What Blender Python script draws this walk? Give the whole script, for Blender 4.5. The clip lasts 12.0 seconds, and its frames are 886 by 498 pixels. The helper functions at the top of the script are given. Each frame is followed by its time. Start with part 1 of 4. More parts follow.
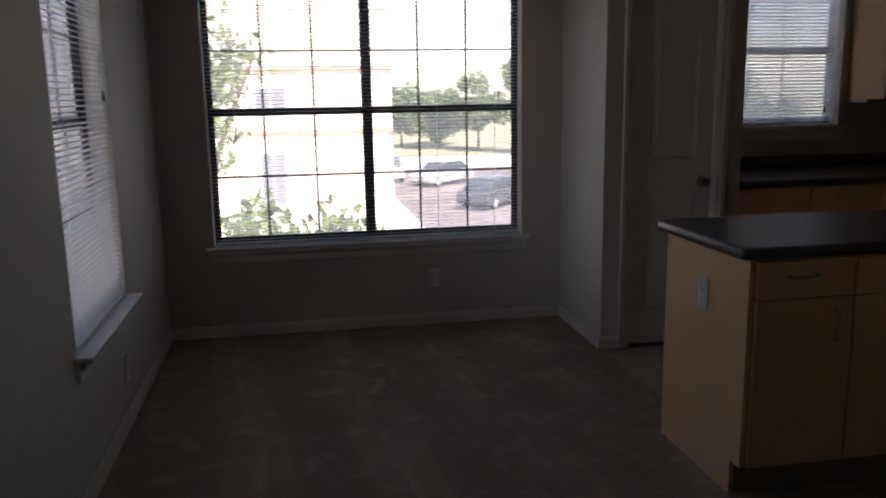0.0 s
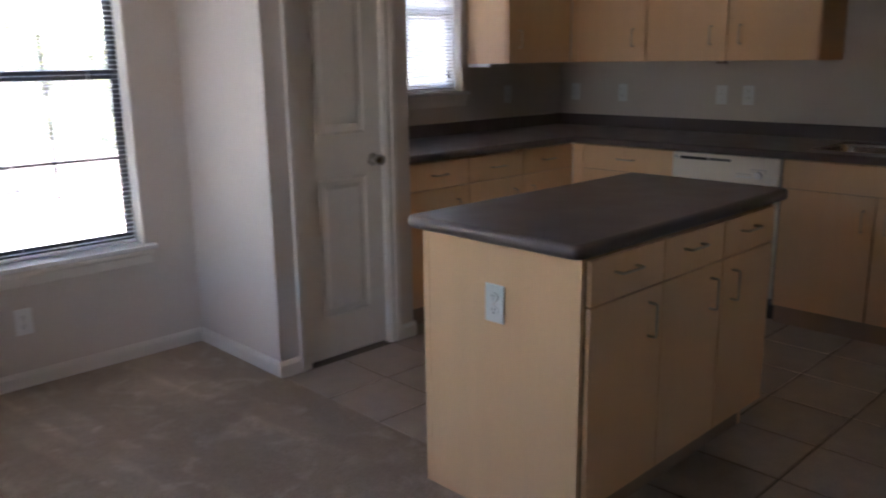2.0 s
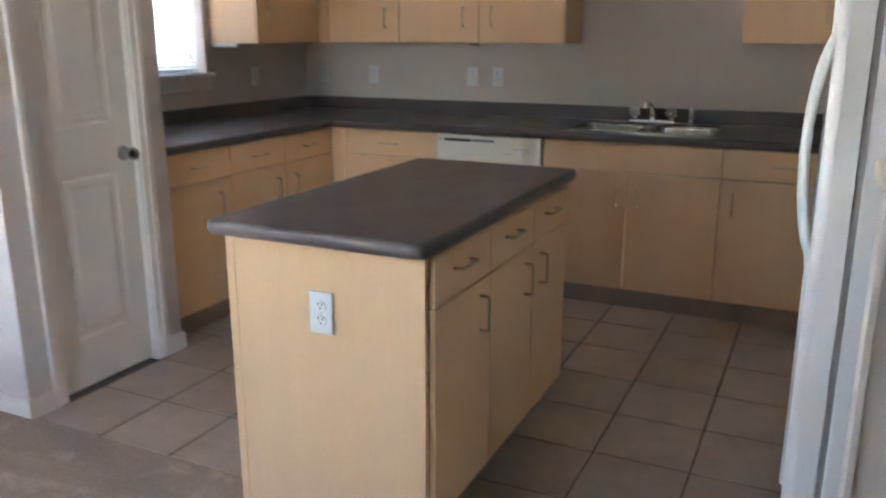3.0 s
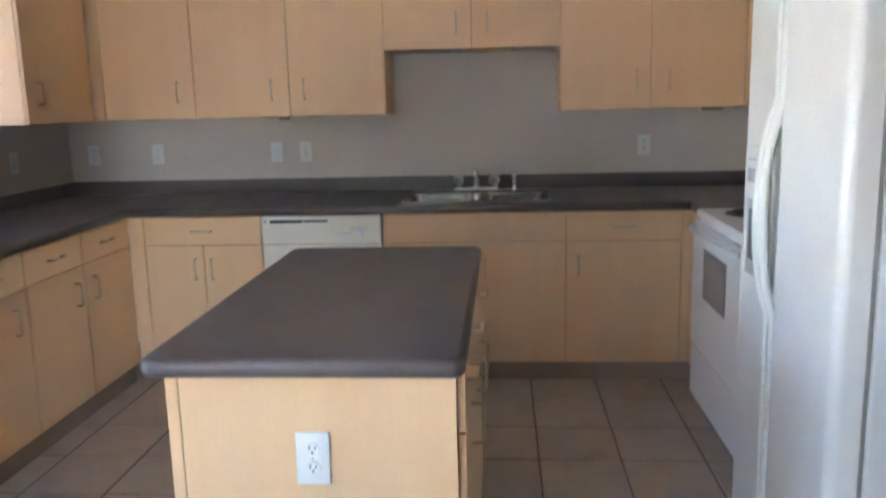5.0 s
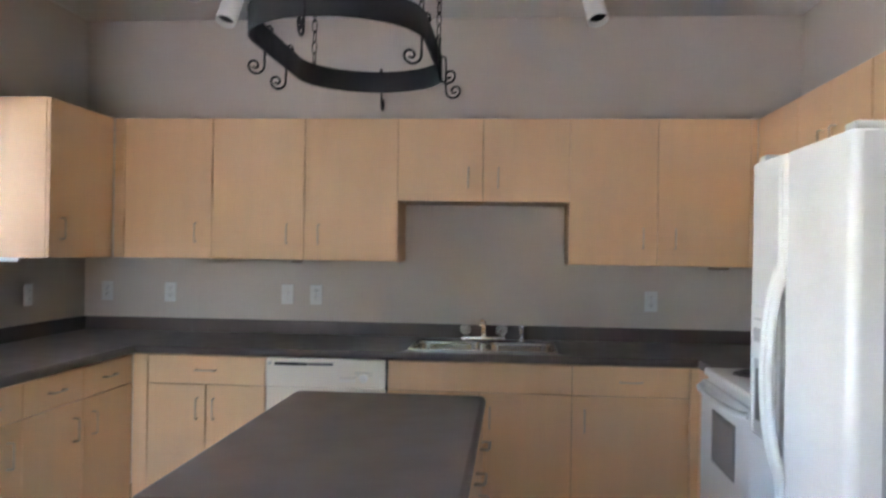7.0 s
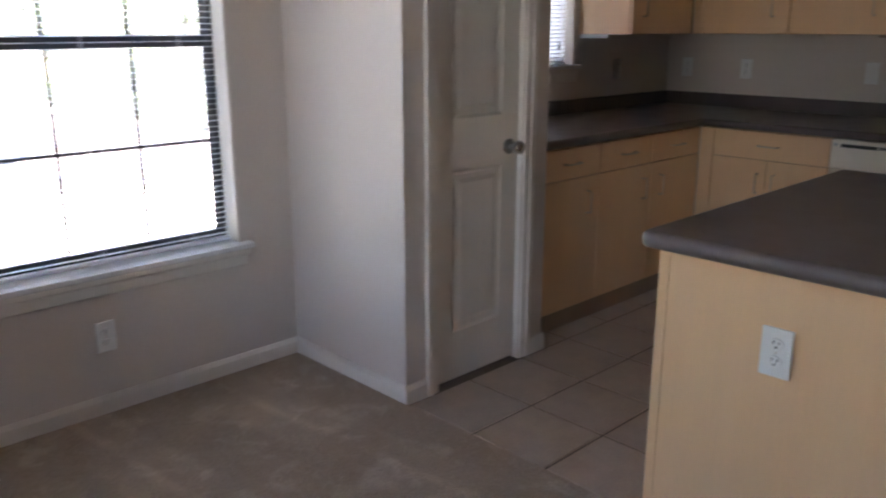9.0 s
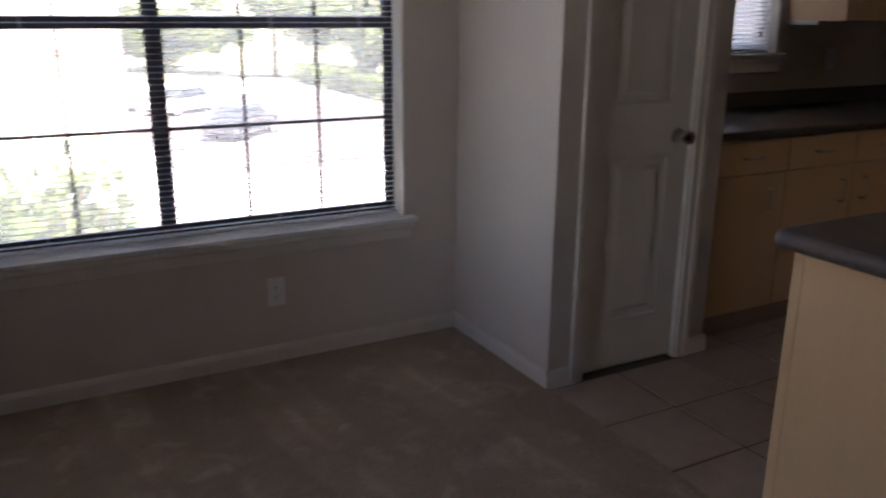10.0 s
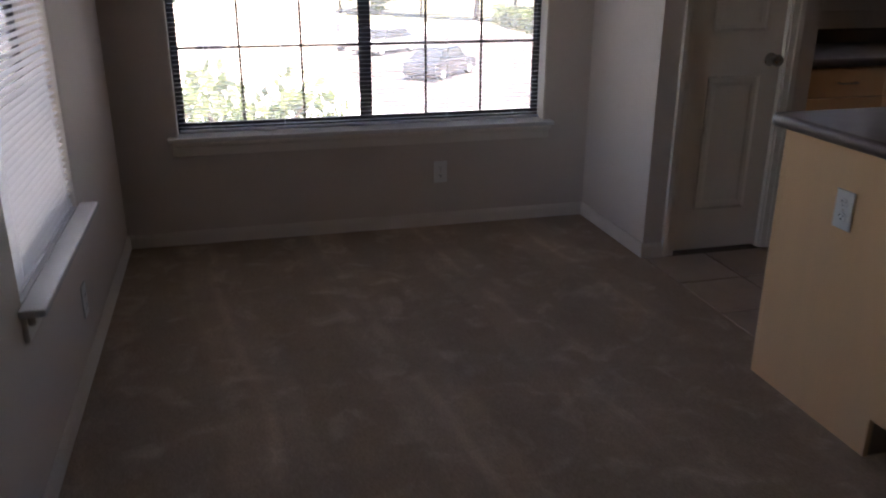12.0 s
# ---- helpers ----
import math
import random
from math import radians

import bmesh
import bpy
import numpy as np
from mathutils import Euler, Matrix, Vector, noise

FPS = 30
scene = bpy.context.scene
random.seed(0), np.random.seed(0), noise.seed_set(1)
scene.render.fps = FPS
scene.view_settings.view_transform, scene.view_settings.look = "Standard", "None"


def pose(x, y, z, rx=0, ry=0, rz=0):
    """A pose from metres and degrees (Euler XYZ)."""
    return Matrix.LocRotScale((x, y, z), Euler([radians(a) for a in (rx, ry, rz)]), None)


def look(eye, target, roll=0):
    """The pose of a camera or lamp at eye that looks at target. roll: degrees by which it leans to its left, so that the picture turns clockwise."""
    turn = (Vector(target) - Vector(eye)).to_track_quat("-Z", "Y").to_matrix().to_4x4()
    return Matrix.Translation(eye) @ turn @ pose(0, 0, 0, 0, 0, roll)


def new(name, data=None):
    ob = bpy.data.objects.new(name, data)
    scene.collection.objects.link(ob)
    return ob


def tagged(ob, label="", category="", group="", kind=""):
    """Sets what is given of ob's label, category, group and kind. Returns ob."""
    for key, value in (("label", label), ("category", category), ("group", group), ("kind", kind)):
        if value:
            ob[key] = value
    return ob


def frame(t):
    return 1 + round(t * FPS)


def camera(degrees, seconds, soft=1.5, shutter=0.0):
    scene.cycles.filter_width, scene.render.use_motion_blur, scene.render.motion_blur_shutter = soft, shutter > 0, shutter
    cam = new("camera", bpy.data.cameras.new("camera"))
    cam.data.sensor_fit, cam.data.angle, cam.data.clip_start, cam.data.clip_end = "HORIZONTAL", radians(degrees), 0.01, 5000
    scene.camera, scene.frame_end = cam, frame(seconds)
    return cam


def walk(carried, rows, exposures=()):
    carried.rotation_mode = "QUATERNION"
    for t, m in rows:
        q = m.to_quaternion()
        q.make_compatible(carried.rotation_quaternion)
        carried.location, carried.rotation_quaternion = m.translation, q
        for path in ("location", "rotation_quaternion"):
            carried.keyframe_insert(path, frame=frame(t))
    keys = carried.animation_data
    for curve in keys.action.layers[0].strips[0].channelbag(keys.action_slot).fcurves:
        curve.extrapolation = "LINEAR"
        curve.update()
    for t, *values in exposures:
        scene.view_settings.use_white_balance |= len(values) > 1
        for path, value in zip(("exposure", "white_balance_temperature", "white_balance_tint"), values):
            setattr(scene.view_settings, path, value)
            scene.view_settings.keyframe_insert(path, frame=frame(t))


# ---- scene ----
cam = camera(57.4, 12.0, soft=2.0, shutter=0.5)
PATH = [
    (0, (-1.632, -4.139, 1.434), (-1.285, -2.207, 1.054), -0.9),
    (0.5, (-1.769, -3.775, 1.419), (-1.249, -1.893, 0.985), -2.3),
    (1, (-1.847, -3.423, 1.399), (-1.053, -1.644, 0.944), -1.0),
    (1.5, (-1.885, -3.178, 1.398), (-0.75, -1.602, 0.923), -0.7),
    (2, (-1.854, -2.955, 1.387), (-0.497, -1.56, 0.929), -0.8),
    (2.5, (-1.839, -2.784, 1.393), (-0.268, -1.657, 0.885), -0.1),
    (3, (-1.849, -2.586, 1.391), (-0.101, -1.757, 0.882), 0.0),
    (3.2, (-1.827, -2.504, 1.388), (-0.056, -1.762, 0.829), 0.6),
    (5, (-1.73, -1.838, 1.418), (0.232, -1.688, 1.057), -1.4),
    (5.2, (-1.723, -1.8, 1.433), (0.257, -1.673, 1.178), -0.8),
    (5.5, (-1.734, -1.792, 1.442), (0.256, -1.675, 1.285), 0.1),
    (6, (-1.753, -1.785, 1.427), (0.245, -1.7, 1.385), 1.3),
    (6.5, (-1.745, -1.795, 1.434), (0.253, -1.708, 1.451), 1.2),
    (6.7, (-1.744, -1.813, 1.425), (0.252, -1.708, 1.468), 0.9),
    (8.3, (-1.823, -2.024, 1.393), (-0.171, -1.042, 0.839), -0.3),
    (8.5, (-1.841, -2.056, 1.385), (-0.296, -0.897, 0.865), -0.3),
    (9, (-1.868, -2.121, 1.387), (-0.524, -0.738, 0.859), -0.0),
    (9.5, (-1.786, -2.156, 1.363), (-0.652, -0.601, 0.818), 0.3),
    (10, (-1.697, -2.289, 1.376), (-0.782, -0.602, 0.816), 0.4),
    (10.5, (-1.673, -2.541, 1.36), (-1.105, -0.719, 0.76), 1.4),
    (11, (-1.727, -2.824, 1.4), (-1.318, -0.971, 0.768), 1.3),
    (11.5, (-1.85, -3.068, 1.388), (-1.384, -1.239, 0.727), -1.4),
    (12, (-1.861, -3.317, 1.383), (-1.387, -1.499, 0.698), 0.2),
]
EXPO = [(0.0, 2.1, 7000, 23), (0.5, 2.05, 7000, 24), (1.0, 1.95, 6950, 25), (1.5, 3.25, 6950, 24), (2.0, 4.37, 6900, 23), (2.5, 5.3, 6750, 20), (3.2, 5.62, 6600, 17), (5.0, 5.95, 6320, 16), (6.7, 5.95, 6320, 16),
        (8.5, 5.45, 6370, 18), (9.0, 4.52, 6850, 21), (9.5, 3.97, 7000, 23), (10.0, 3.25, 7100, 25), (10.5, 2.2, 7250, 27), (11.0, 2.12, 7250, 28), (12.0, 3.1, 7250, 27)]
walk(cam, [(t, look(*p)) for t, *p in PATH], EXPO)

# ---- world and sun ----
SUN_AZ, SUN_EL = 155.0, 58.0
world = bpy.data.worlds.new("sky")
scene.world = world
world.use_nodes = True
wn = world.node_tree
sky = wn.nodes.new("ShaderNodeTexSky")
sky.sky_type = 'NISHITA'
sky.sun_disc = False
sky.sun_elevation = radians(SUN_EL)
sky.sun_rotation = radians(SUN_AZ)
wn.links.new(sky.outputs[0], wn.nodes["Background"].inputs[0])
wn.nodes["Background"].inputs[1].default_value = 0.15
sun = new("sun", bpy.data.lights.new("sun", 'SUN'))
sun.data.energy, sun.data.angle, sun.data.color = 5.0, radians(0.53), (1.0, 0.95, 0.88)
sun_dir = Vector((math.sin(radians(SUN_AZ)) * math.cos(radians(SUN_EL)), math.cos(radians(SUN_AZ)) * math.cos(radians(SUN_EL)), math.sin(radians(SUN_EL))))
sun.matrix_world = look(sun_dir * 60, (0, 0, 0))


# ---- materials ----
def material(name, colour, rough=0.6, metal=0.0, vary=0.08, scale=6.0, grain=0.05, grain_scale=180.0, bump=0.1,
             stretch=(1, 1, 1), spec=0.5, per_object=0.0, second=None, second_scale=2.0, second_range=(0.45, 0.7), distance=0.002, wear=0.07):
    """A painted, woven or polished surface: base colour with slow and fine variation, roughness wear and fine relief."""
    m = bpy.data.materials.new(name)
    m.use_nodes = True
    n, l = m.node_tree.nodes, m.node_tree.links
    b = n["Principled BSDF"]
    co = n.new("ShaderNodeTexCoord")
    mp = n.new("ShaderNodeMapping")
    mp.inputs["Scale"].default_value = stretch
    l.new(co.outputs["Object"], mp.inputs[0])
    slow = n.new("ShaderNodeTexNoise")
    slow.inputs["Scale"].default_value = scale
    slow.inputs["Detail"].default_value = 5
    fine = n.new("ShaderNodeTexNoise")
    fine.inputs["Scale"].default_value = grain_scale
    fine.inputs["Detail"].default_value = 3
    l.new(mp.outputs[0], slow.inputs["Vector"])
    l.new(mp.outputs[0], fine.inputs["Vector"])
    # value factor = 1 + vary*(slow-.5)*2 + grain*(fine-.5)*2 (+ object)
    f1 = n.new("ShaderNodeMapRange")
    f1.inputs["From Min"].default_value, f1.inputs["From Max"].default_value = 0.25, 0.75
    f1.inputs["To Min"].default_value, f1.inputs["To Max"].default_value = 1 - vary, 1 + vary
    l.new(slow.outputs["Fac"], f1.inputs["Value"])
    f2 = n.new("ShaderNodeMapRange")
    f2.inputs["From Min"].default_value, f2.inputs["From Max"].default_value = 0.25, 0.75
    f2.inputs["To Min"].default_value, f2.inputs["To Max"].default_value = 1 - grain, 1 + grain
    l.new(fine.outputs["Fac"], f2.inputs["Value"])
    mul = n.new("ShaderNodeMath")
    mul.operation = 'MULTIPLY'
    l.new(f1.outputs[0], mul.inputs[0])
    l.new(f2.outputs[0], mul.inputs[1])
    fac = mul
    if per_object:
        oi = n.new("ShaderNodeObjectInfo")
        f3 = n.new("ShaderNodeMapRange")
        f3.inputs["To Min"].default_value, f3.inputs["To Max"].default_value = 1 - per_object, 1 + per_object
        l.new(oi.outputs["Random"], f3.inputs["Value"])
        mul2 = n.new("ShaderNodeMath")
        mul2.operation = 'MULTIPLY'
        l.new(mul.outputs[0], mul2.inputs[0])
        l.new(f3.outputs[0], mul2.inputs[1])
        fac = mul2
    vm = n.new("ShaderNodeVectorMath")
    vm.operation = 'SCALE'
    vm.inputs[0].default_value = colour
    if second:
        big = n.new("ShaderNodeTexNoise")
        big.inputs["Scale"].default_value = second_scale
        big.inputs["Detail"].default_value = 4
        big.inputs["Distortion"].default_value = 0.6
        l.new(co.outputs["Object"], big.inputs["Vector"])
        r = n.new("ShaderNodeMapRange")
        r.inputs["From Min"].default_value, r.inputs["From Max"].default_value = second_range
        l.new(big.outputs["Fac"], r.inputs["Value"])
        mix = n.new("ShaderNodeMix")
        mix.data_type = 'RGBA'
        mix.inputs[6].default_value = (*colour, 1)
        mix.inputs[7].default_value = (*second, 1)
        l.new(r.outputs[0], mix.inputs[0])
        l.new(mix.outputs[2], vm.inputs[0])
    l.new(fac.outputs[0], vm.inputs["Scale"])
    l.new(vm.outputs[0], b.inputs["Base Color"])
    rr = n.new("ShaderNodeMapRange")
    rr.inputs["From Min"].default_value, rr.inputs["From Max"].default_value = 0.3, 0.7
    rr.inputs["To Min"].default_value, rr.inputs["To Max"].default_value = max(0.02, rough - wear), min(1, rough + wear)
    l.new(slow.outputs["Fac"], rr.inputs["Value"])
    l.new(rr.outputs[0], b.inputs["Roughness"])
    b.inputs["Metallic"].default_value = metal
    b.inputs["Specular IOR Level"].default_value = spec
    if bump:
        bp = n.new("ShaderNodeBump")
        bp.inputs["Strength"].default_value = bump
        bp.inputs["Distance"].default_value = distance
        l.new(fine.outputs["Fac"], bp.inputs["Height"])
        l.new(bp.outputs[0], b.inputs["Normal"])
    return m


M_WALL = material("wall_paint", (0.615, 0.543, 0.482), 0.75, vary=0.03, scale=1.6, grain=0.02, grain_scale=120, bump=0.25)
M_CEIL = material("ceiling_paint", (0.74, 0.71, 0.67), 0.9, vary=0.03, scale=1.2, grain=0.04, grain_scale=70, bump=0.5, distance=0.004)
M_TRIM = material("trim_paint", (0.71, 0.655, 0.59), 0.4, vary=0.03, scale=5, grain=0.02, bump=0.06)
# glossy trim paint made whiter, sky light on the sill put into its colour
M_SILL = material("sill_skylit_gloss", (0.76, 0.75, 0.74), 0.2, vary=0.03, scale=5, grain=0.02, bump=0.03, wear=0.05)
M_DOOR = material("door_paint", (0.72, 0.67, 0.60), 0.42, vary=0.03, scale=4, grain=0.03, grain_scale=90, bump=0.12, stretch=(3, 3, 0.4))
M_MAPLE = material("maple_laminate", (0.78, 0.505, 0.285), 0.42, vary=0.03, scale=5, grain=0.014, grain_scale=45, bump=0.0, stretch=(2.5, 2.5, 0.2), per_object=0.02)
# carcass maple, darkened so the gaps between fronts read as shadow
M_MAPLE_SHADE = material("maple_shade", (0.46, 0.30, 0.172), 0.5, vary=0.06, scale=9, grain=0.05)
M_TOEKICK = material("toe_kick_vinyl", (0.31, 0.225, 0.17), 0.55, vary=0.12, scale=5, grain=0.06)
M_COUNTER = material("counter_laminate", (0.112, 0.088, 0.083), 0.38, vary=0.01, scale=9, grain=0.05, wear=0.03, grain_scale=260, bump=0.0)
M_CARPET = material("carpet", (0.43, 0.335, 0.258), 0.95, vary=0.08, scale=6, grain=0.3, grain_scale=260, bump=0.9, spec=0.1,
                    second=(0.66, 0.545, 0.45), second_scale=7.5, second_range=(0.54, 0.90), distance=0.01)


def nap_tracks(m, pitch=0.27, lean=0.12, amount=0.15):
    """Tracks of a vacuum cleaner: the pile lies one way, then the other, in uneven strips along y, with a paler line between strips."""
    n, l = m.node_tree.nodes, m.node_tree.links
    b = n["Principled BSDF"]
    old = b.inputs["Base Color"].links[0].from_socket
    co = n.new("ShaderNodeTexCoord")
    sep = n.new("ShaderNodeSeparateXYZ")
    l.new(co.outputs["Object"], sep.inputs[0])
    wob = n.new("ShaderNodeTexNoise")
    wob.inputs["Scale"].default_value = 1.3
    wob.inputs["Detail"].default_value = 3
    l.new(co.outputs["Object"], wob.inputs["Vector"])

    def op(kind, a, v):
        q = n.new("ShaderNodeMath")
        q.operation = kind
        l.new(a, q.inputs[0])
        if isinstance(v, (int, float)):
            q.inputs[1].default_value = v
        else:
            l.new(v, q.inputs[1])
        return q.outputs[0]
    u = op('ADD', op('ADD', sep.outputs[0], op('MULTIPLY', sep.outputs[1], lean)), op('MULTIPLY', wob.outputs["Fac"], 0.16))
    tri = op('PINGPONG', op('MULTIPLY', u, 1 / pitch), 1.0)
    line = n.new("ShaderNodeMapRange")
    line.interpolation_type = 'SMOOTHSTEP'
    line.inputs["From Min"].default_value, line.inputs["From Max"].default_value = 0.86, 1.0
    l.new(tri, line.inputs["Value"])
    strip = n.new("ShaderNodeMapRange")
    strip.interpolation_type = 'SMOOTHSTEP'
    strip.inputs["From Min"].default_value, strip.inputs["From Max"].default_value = 0.42, 0.58
    l.new(tri, strip.inputs["Value"])
    patch = n.new("ShaderNodeTexNoise")
    patch.inputs["Scale"].default_value = 2.2
    patch.inputs["Detail"].default_value = 3
    l.new(co.outputs["Object"], patch.inputs["Vector"])
    gate = n.new("ShaderNodeMapRange")
    gate.inputs["From Min"].default_value, gate.inputs["From Max"].default_value = 0.38, 0.62
    l.new(patch.outputs["Fac"], gate.inputs["Value"])
    rise = op('ADD', op('MULTIPLY', strip.outputs[0], amount), op('MULTIPLY', line.outputs[0], amount * 1.6))
    fac = op('ADD', op('MULTIPLY', rise, gate.outputs[0]), 1 - amount * 0.35)
    vm = n.new("ShaderNodeVectorMath")
    vm.operation = 'SCALE'
    l.new(old, vm.inputs[0])
    l.new(fac, vm.inputs["Scale"])
    l.new(vm.outputs[0], b.inputs["Base Color"])


nap_tracks(M_CARPET)
M_TILE = material("floor_tile", (0.43, 0.335, 0.265), 0.38, vary=0.14, scale=8, grain=0.08, grain_scale=90, bump=0.12, per_object=0.07,
                  second=(0.37, 0.28, 0.22), second_scale=4.5, second_range=(0.4, 0.7))
M_GROUT = material("grout", (0.145, 0.113, 0.09), 0.9, vary=0.2, scale=10, grain=0.2, bump=0.4)
M_WHITE = material("appliance_white", (0.80, 0.80, 0.80), 0.42, vary=0.008, scale=3, grain=0.006, grain_scale=300, bump=0.0, wear=0.02)
M_WHITE_SM = material("white_plastic", (0.76, 0.76, 0.74), 0.35, vary=0.03, scale=12, grain=0.01, bump=0.02)
M_BISQUE = material("bisque_panel", (0.79, 0.735, 0.64), 0.42, vary=0.01, scale=3, grain=0.01, bump=0.04, wear=0.02)
M_GASKET = material("grey_gasket", (0.13, 0.13, 0.135), 0.7, vary=0.1)
M_GREYPL = material("grey_plastic", (0.42, 0.42, 0.42), 0.45, vary=0.05)
M_BLACK = material("black_enamel", (0.02, 0.02, 0.022), 0.35, vary=0.2)
M_IRON = material("black_wrought_iron", (0.012, 0.012, 0.014), 0.6, vary=0.25, scale=14, grain=0.2, bump=0.3, spec=0.25)
M_NICKEL = material("brushed_nickel", (0.58, 0.48, 0.37), 0.42, metal=1.0, vary=0.08, scale=20, grain=0.05)
M_KNOB = material("satin_nickel", (0.36, 0.335, 0.31), 0.3, metal=1.0, vary=0.06, scale=20, grain=0.04)
M_STEEL = material("stainless_steel", (0.47, 0.46, 0.45), 0.22, metal=1.0, vary=0.04, scale=6, grain=0.02, bump=0.0)
M_RIM = material("polished_steel_rim", (0.62, 0.61, 0.59), 0.14, metal=1.0, vary=0.03, scale=6, grain=0.02, bump=0.0, wear=0.03)
M_CHROME = material("chrome", (0.78, 0.78, 0.79), 0.12, metal=1.0, vary=0.03)
M_BRONZE = material("dark_bronze_frame", (0.035, 0.034, 0.042), 0.45, vary=0.15, scale=8)
M_SLAT = material("blind_slat", (0.86, 0.86, 0.85), 0.45, vary=0.03, scale=10, grain=0.01, bump=0.0)
_n, _l = M_SLAT.node_tree.nodes, M_SLAT.node_tree.links
_tl = _n.new("ShaderNodeBsdfTranslucent")
_tl.inputs[0].default_value = (0.90, 0.91, 0.93, 1)
_ms = _n.new("ShaderNodeMixShader")
_ms.inputs[0].default_value = 0.55
_l.new(_n["Principled BSDF"].outputs[0], _ms.inputs[1])
_l.new(_tl.outputs[0], _ms.inputs[2])
_l.new(_ms.outputs[0], _n["Material Output"].inputs[0])
# glass paled to grey, its reflection put into the base colour
M_OVENGLASS = material("oven_glass", (0.30, 0.28, 0.29), 0.12, vary=0.1)
M_OUTLET_DARK = material("outlet_slots", (0.05, 0.045, 0.04), 0.6)
M_ASPHALT = material("sunlit_paving", (0.43, 0.405, 0.38), 0.9, vary=0.15, scale=0.6, grain=0.2, grain_scale=25, second=(0.50, 0.475, 0.45), second_scale=0.25)
# lot surface with the tree shade put into its dark colour
M_LOT_SHADE = material("shaded_asphalt", (0.09, 0.075, 0.072), 0.9, vary=0.15, scale=0.6, grain=0.2, grain_scale=25, second=(0.14, 0.12, 0.115), second_scale=0.25)
M_CONCRETE = material("concrete", (0.38, 0.36, 0.33), 0.85, vary=0.1, scale=1.5, grain=0.1, grain_scale=30)
M_GRASS = material("grass", (0.19, 0.18, 0.10), 0.95, vary=0.3, scale=2, grain=0.4, grain_scale=40, bump=0.8, distance=0.03)
M_STUCCO = material("stucco", (0.62, 0.55, 0.45), 0.9, vary=0.05, scale=1, grain=0.06, grain_scale=40)
M_BRICK = material("brick_band", (0.34, 0.22, 0.16), 0.9, vary=0.15, scale=6, grain=0.15, grain_scale=30)
M_ROOF = material("roof_shingle", (0.34, 0.31, 0.28), 0.9, vary=0.2, scale=5, grain=0.2, grain_scale=20)
M_BARK = material("bark", (0.12, 0.085, 0.06), 0.95, vary=0.3, scale=9, grain=0.3, grain_scale=60, bump=0.8, distance=0.02)
M_CARDARK = material("dark_car_paint", (0.05, 0.05, 0.056), 0.25, metal=0.2, vary=0.05)
M_CARWHITE = material("white_car_paint", (0.75, 0.75, 0.74), 0.25, vary=0.03)
M_CARSILVER = material("silver_car_paint", (0.42, 0.42, 0.43), 0.28, metal=0.3, vary=0.04)
M_CARGLASS = material("car_glass", (0.03, 0.035, 0.04), 0.08, vary=0.05)
M_RUBBER = material("tyre_rubber", (0.02, 0.02, 0.02), 0.85, vary=0.1)
M_TINBOX = material("grey_metal_box", (0.15, 0.155, 0.165), 0.5, vary=0.1)


def leaf_material(name, a, b_):
    m = bpy.data.materials.new(name)
    m.use_nodes = True
    n, l = m.node_tree.nodes, m.node_tree.links
    b = n["Principled BSDF"]
    g = n.new("ShaderNodeNewGeometry")
    mix = n.new("ShaderNodeMix")
    mix.data_type = 'RGBA'
    mix.inputs[6].default_value = (*a, 1)
    mix.inputs[7].default_value = (*b_, 1)
    l.new(g.outputs["Random Per Island"], mix.inputs[0])
    l.new(mix.outputs[2], b.inputs["Base Color"])
    b.inputs["Roughness"].default_value = 0.55
    tr = n.new("ShaderNodeBsdfTranslucent")
    l.new(mix.outputs[2], tr.inputs[0])
    sh = n.new("ShaderNodeMixShader")
    sh.inputs[0].default_value = 0.4
    l.new(b.outputs[0], sh.inputs[1])
    l.new(tr.outputs[0], sh.inputs[2])
    l.new(sh.outputs[0], n["Material Output"].inputs[0])
    return m


M_LEAF = leaf_material("leaves", (0.09, 0.13, 0.04), (0.17, 0.21, 0.07))
M_LEAF_FAR = leaf_material("far_leaves", (0.085, 0.125, 0.038), (0.16, 0.20, 0.06))

M_GLASS = bpy.data.materials.new("window_glass")
M_GLASS.use_nodes = True
_n, _l = M_GLASS.node_tree.nodes, M_GLASS.node_tree.links
_tr = _n.new("ShaderNodeBsdfTransparent")
_tr.inputs[0].default_value = (0.93, 0.95, 0.95, 1)
_gl = _n.new("ShaderNodeBsdfGlossy")
_gl.inputs["Roughness"].default_value = 0.02
_fr = _n.new("ShaderNodeFresnel")
_mx = _n.new("ShaderNodeMixShader")
_l.new(_fr.outputs[0], _mx.inputs[0])
_l.new(_tr.outputs[0], _mx.inputs[1])
_l.new(_gl.outputs[0], _mx.inputs[2])
# translucent share veils the view: glare put into the panes as haze
_veil = _n.new("ShaderNodeBsdfTranslucent")
_veil.inputs[0].default_value = (0.9, 0.88, 0.88, 1)
_veil_mix = _n.new("ShaderNodeMixShader")
_veil_mix.inputs[0].default_value = 0.12
_l.new(_mx.outputs[0], _veil_mix.inputs[1])
_l.new(_veil.outputs[0], _veil_mix.inputs[2])
_l.new(_veil_mix.outputs[0], _n["Material Output"].inputs[0])


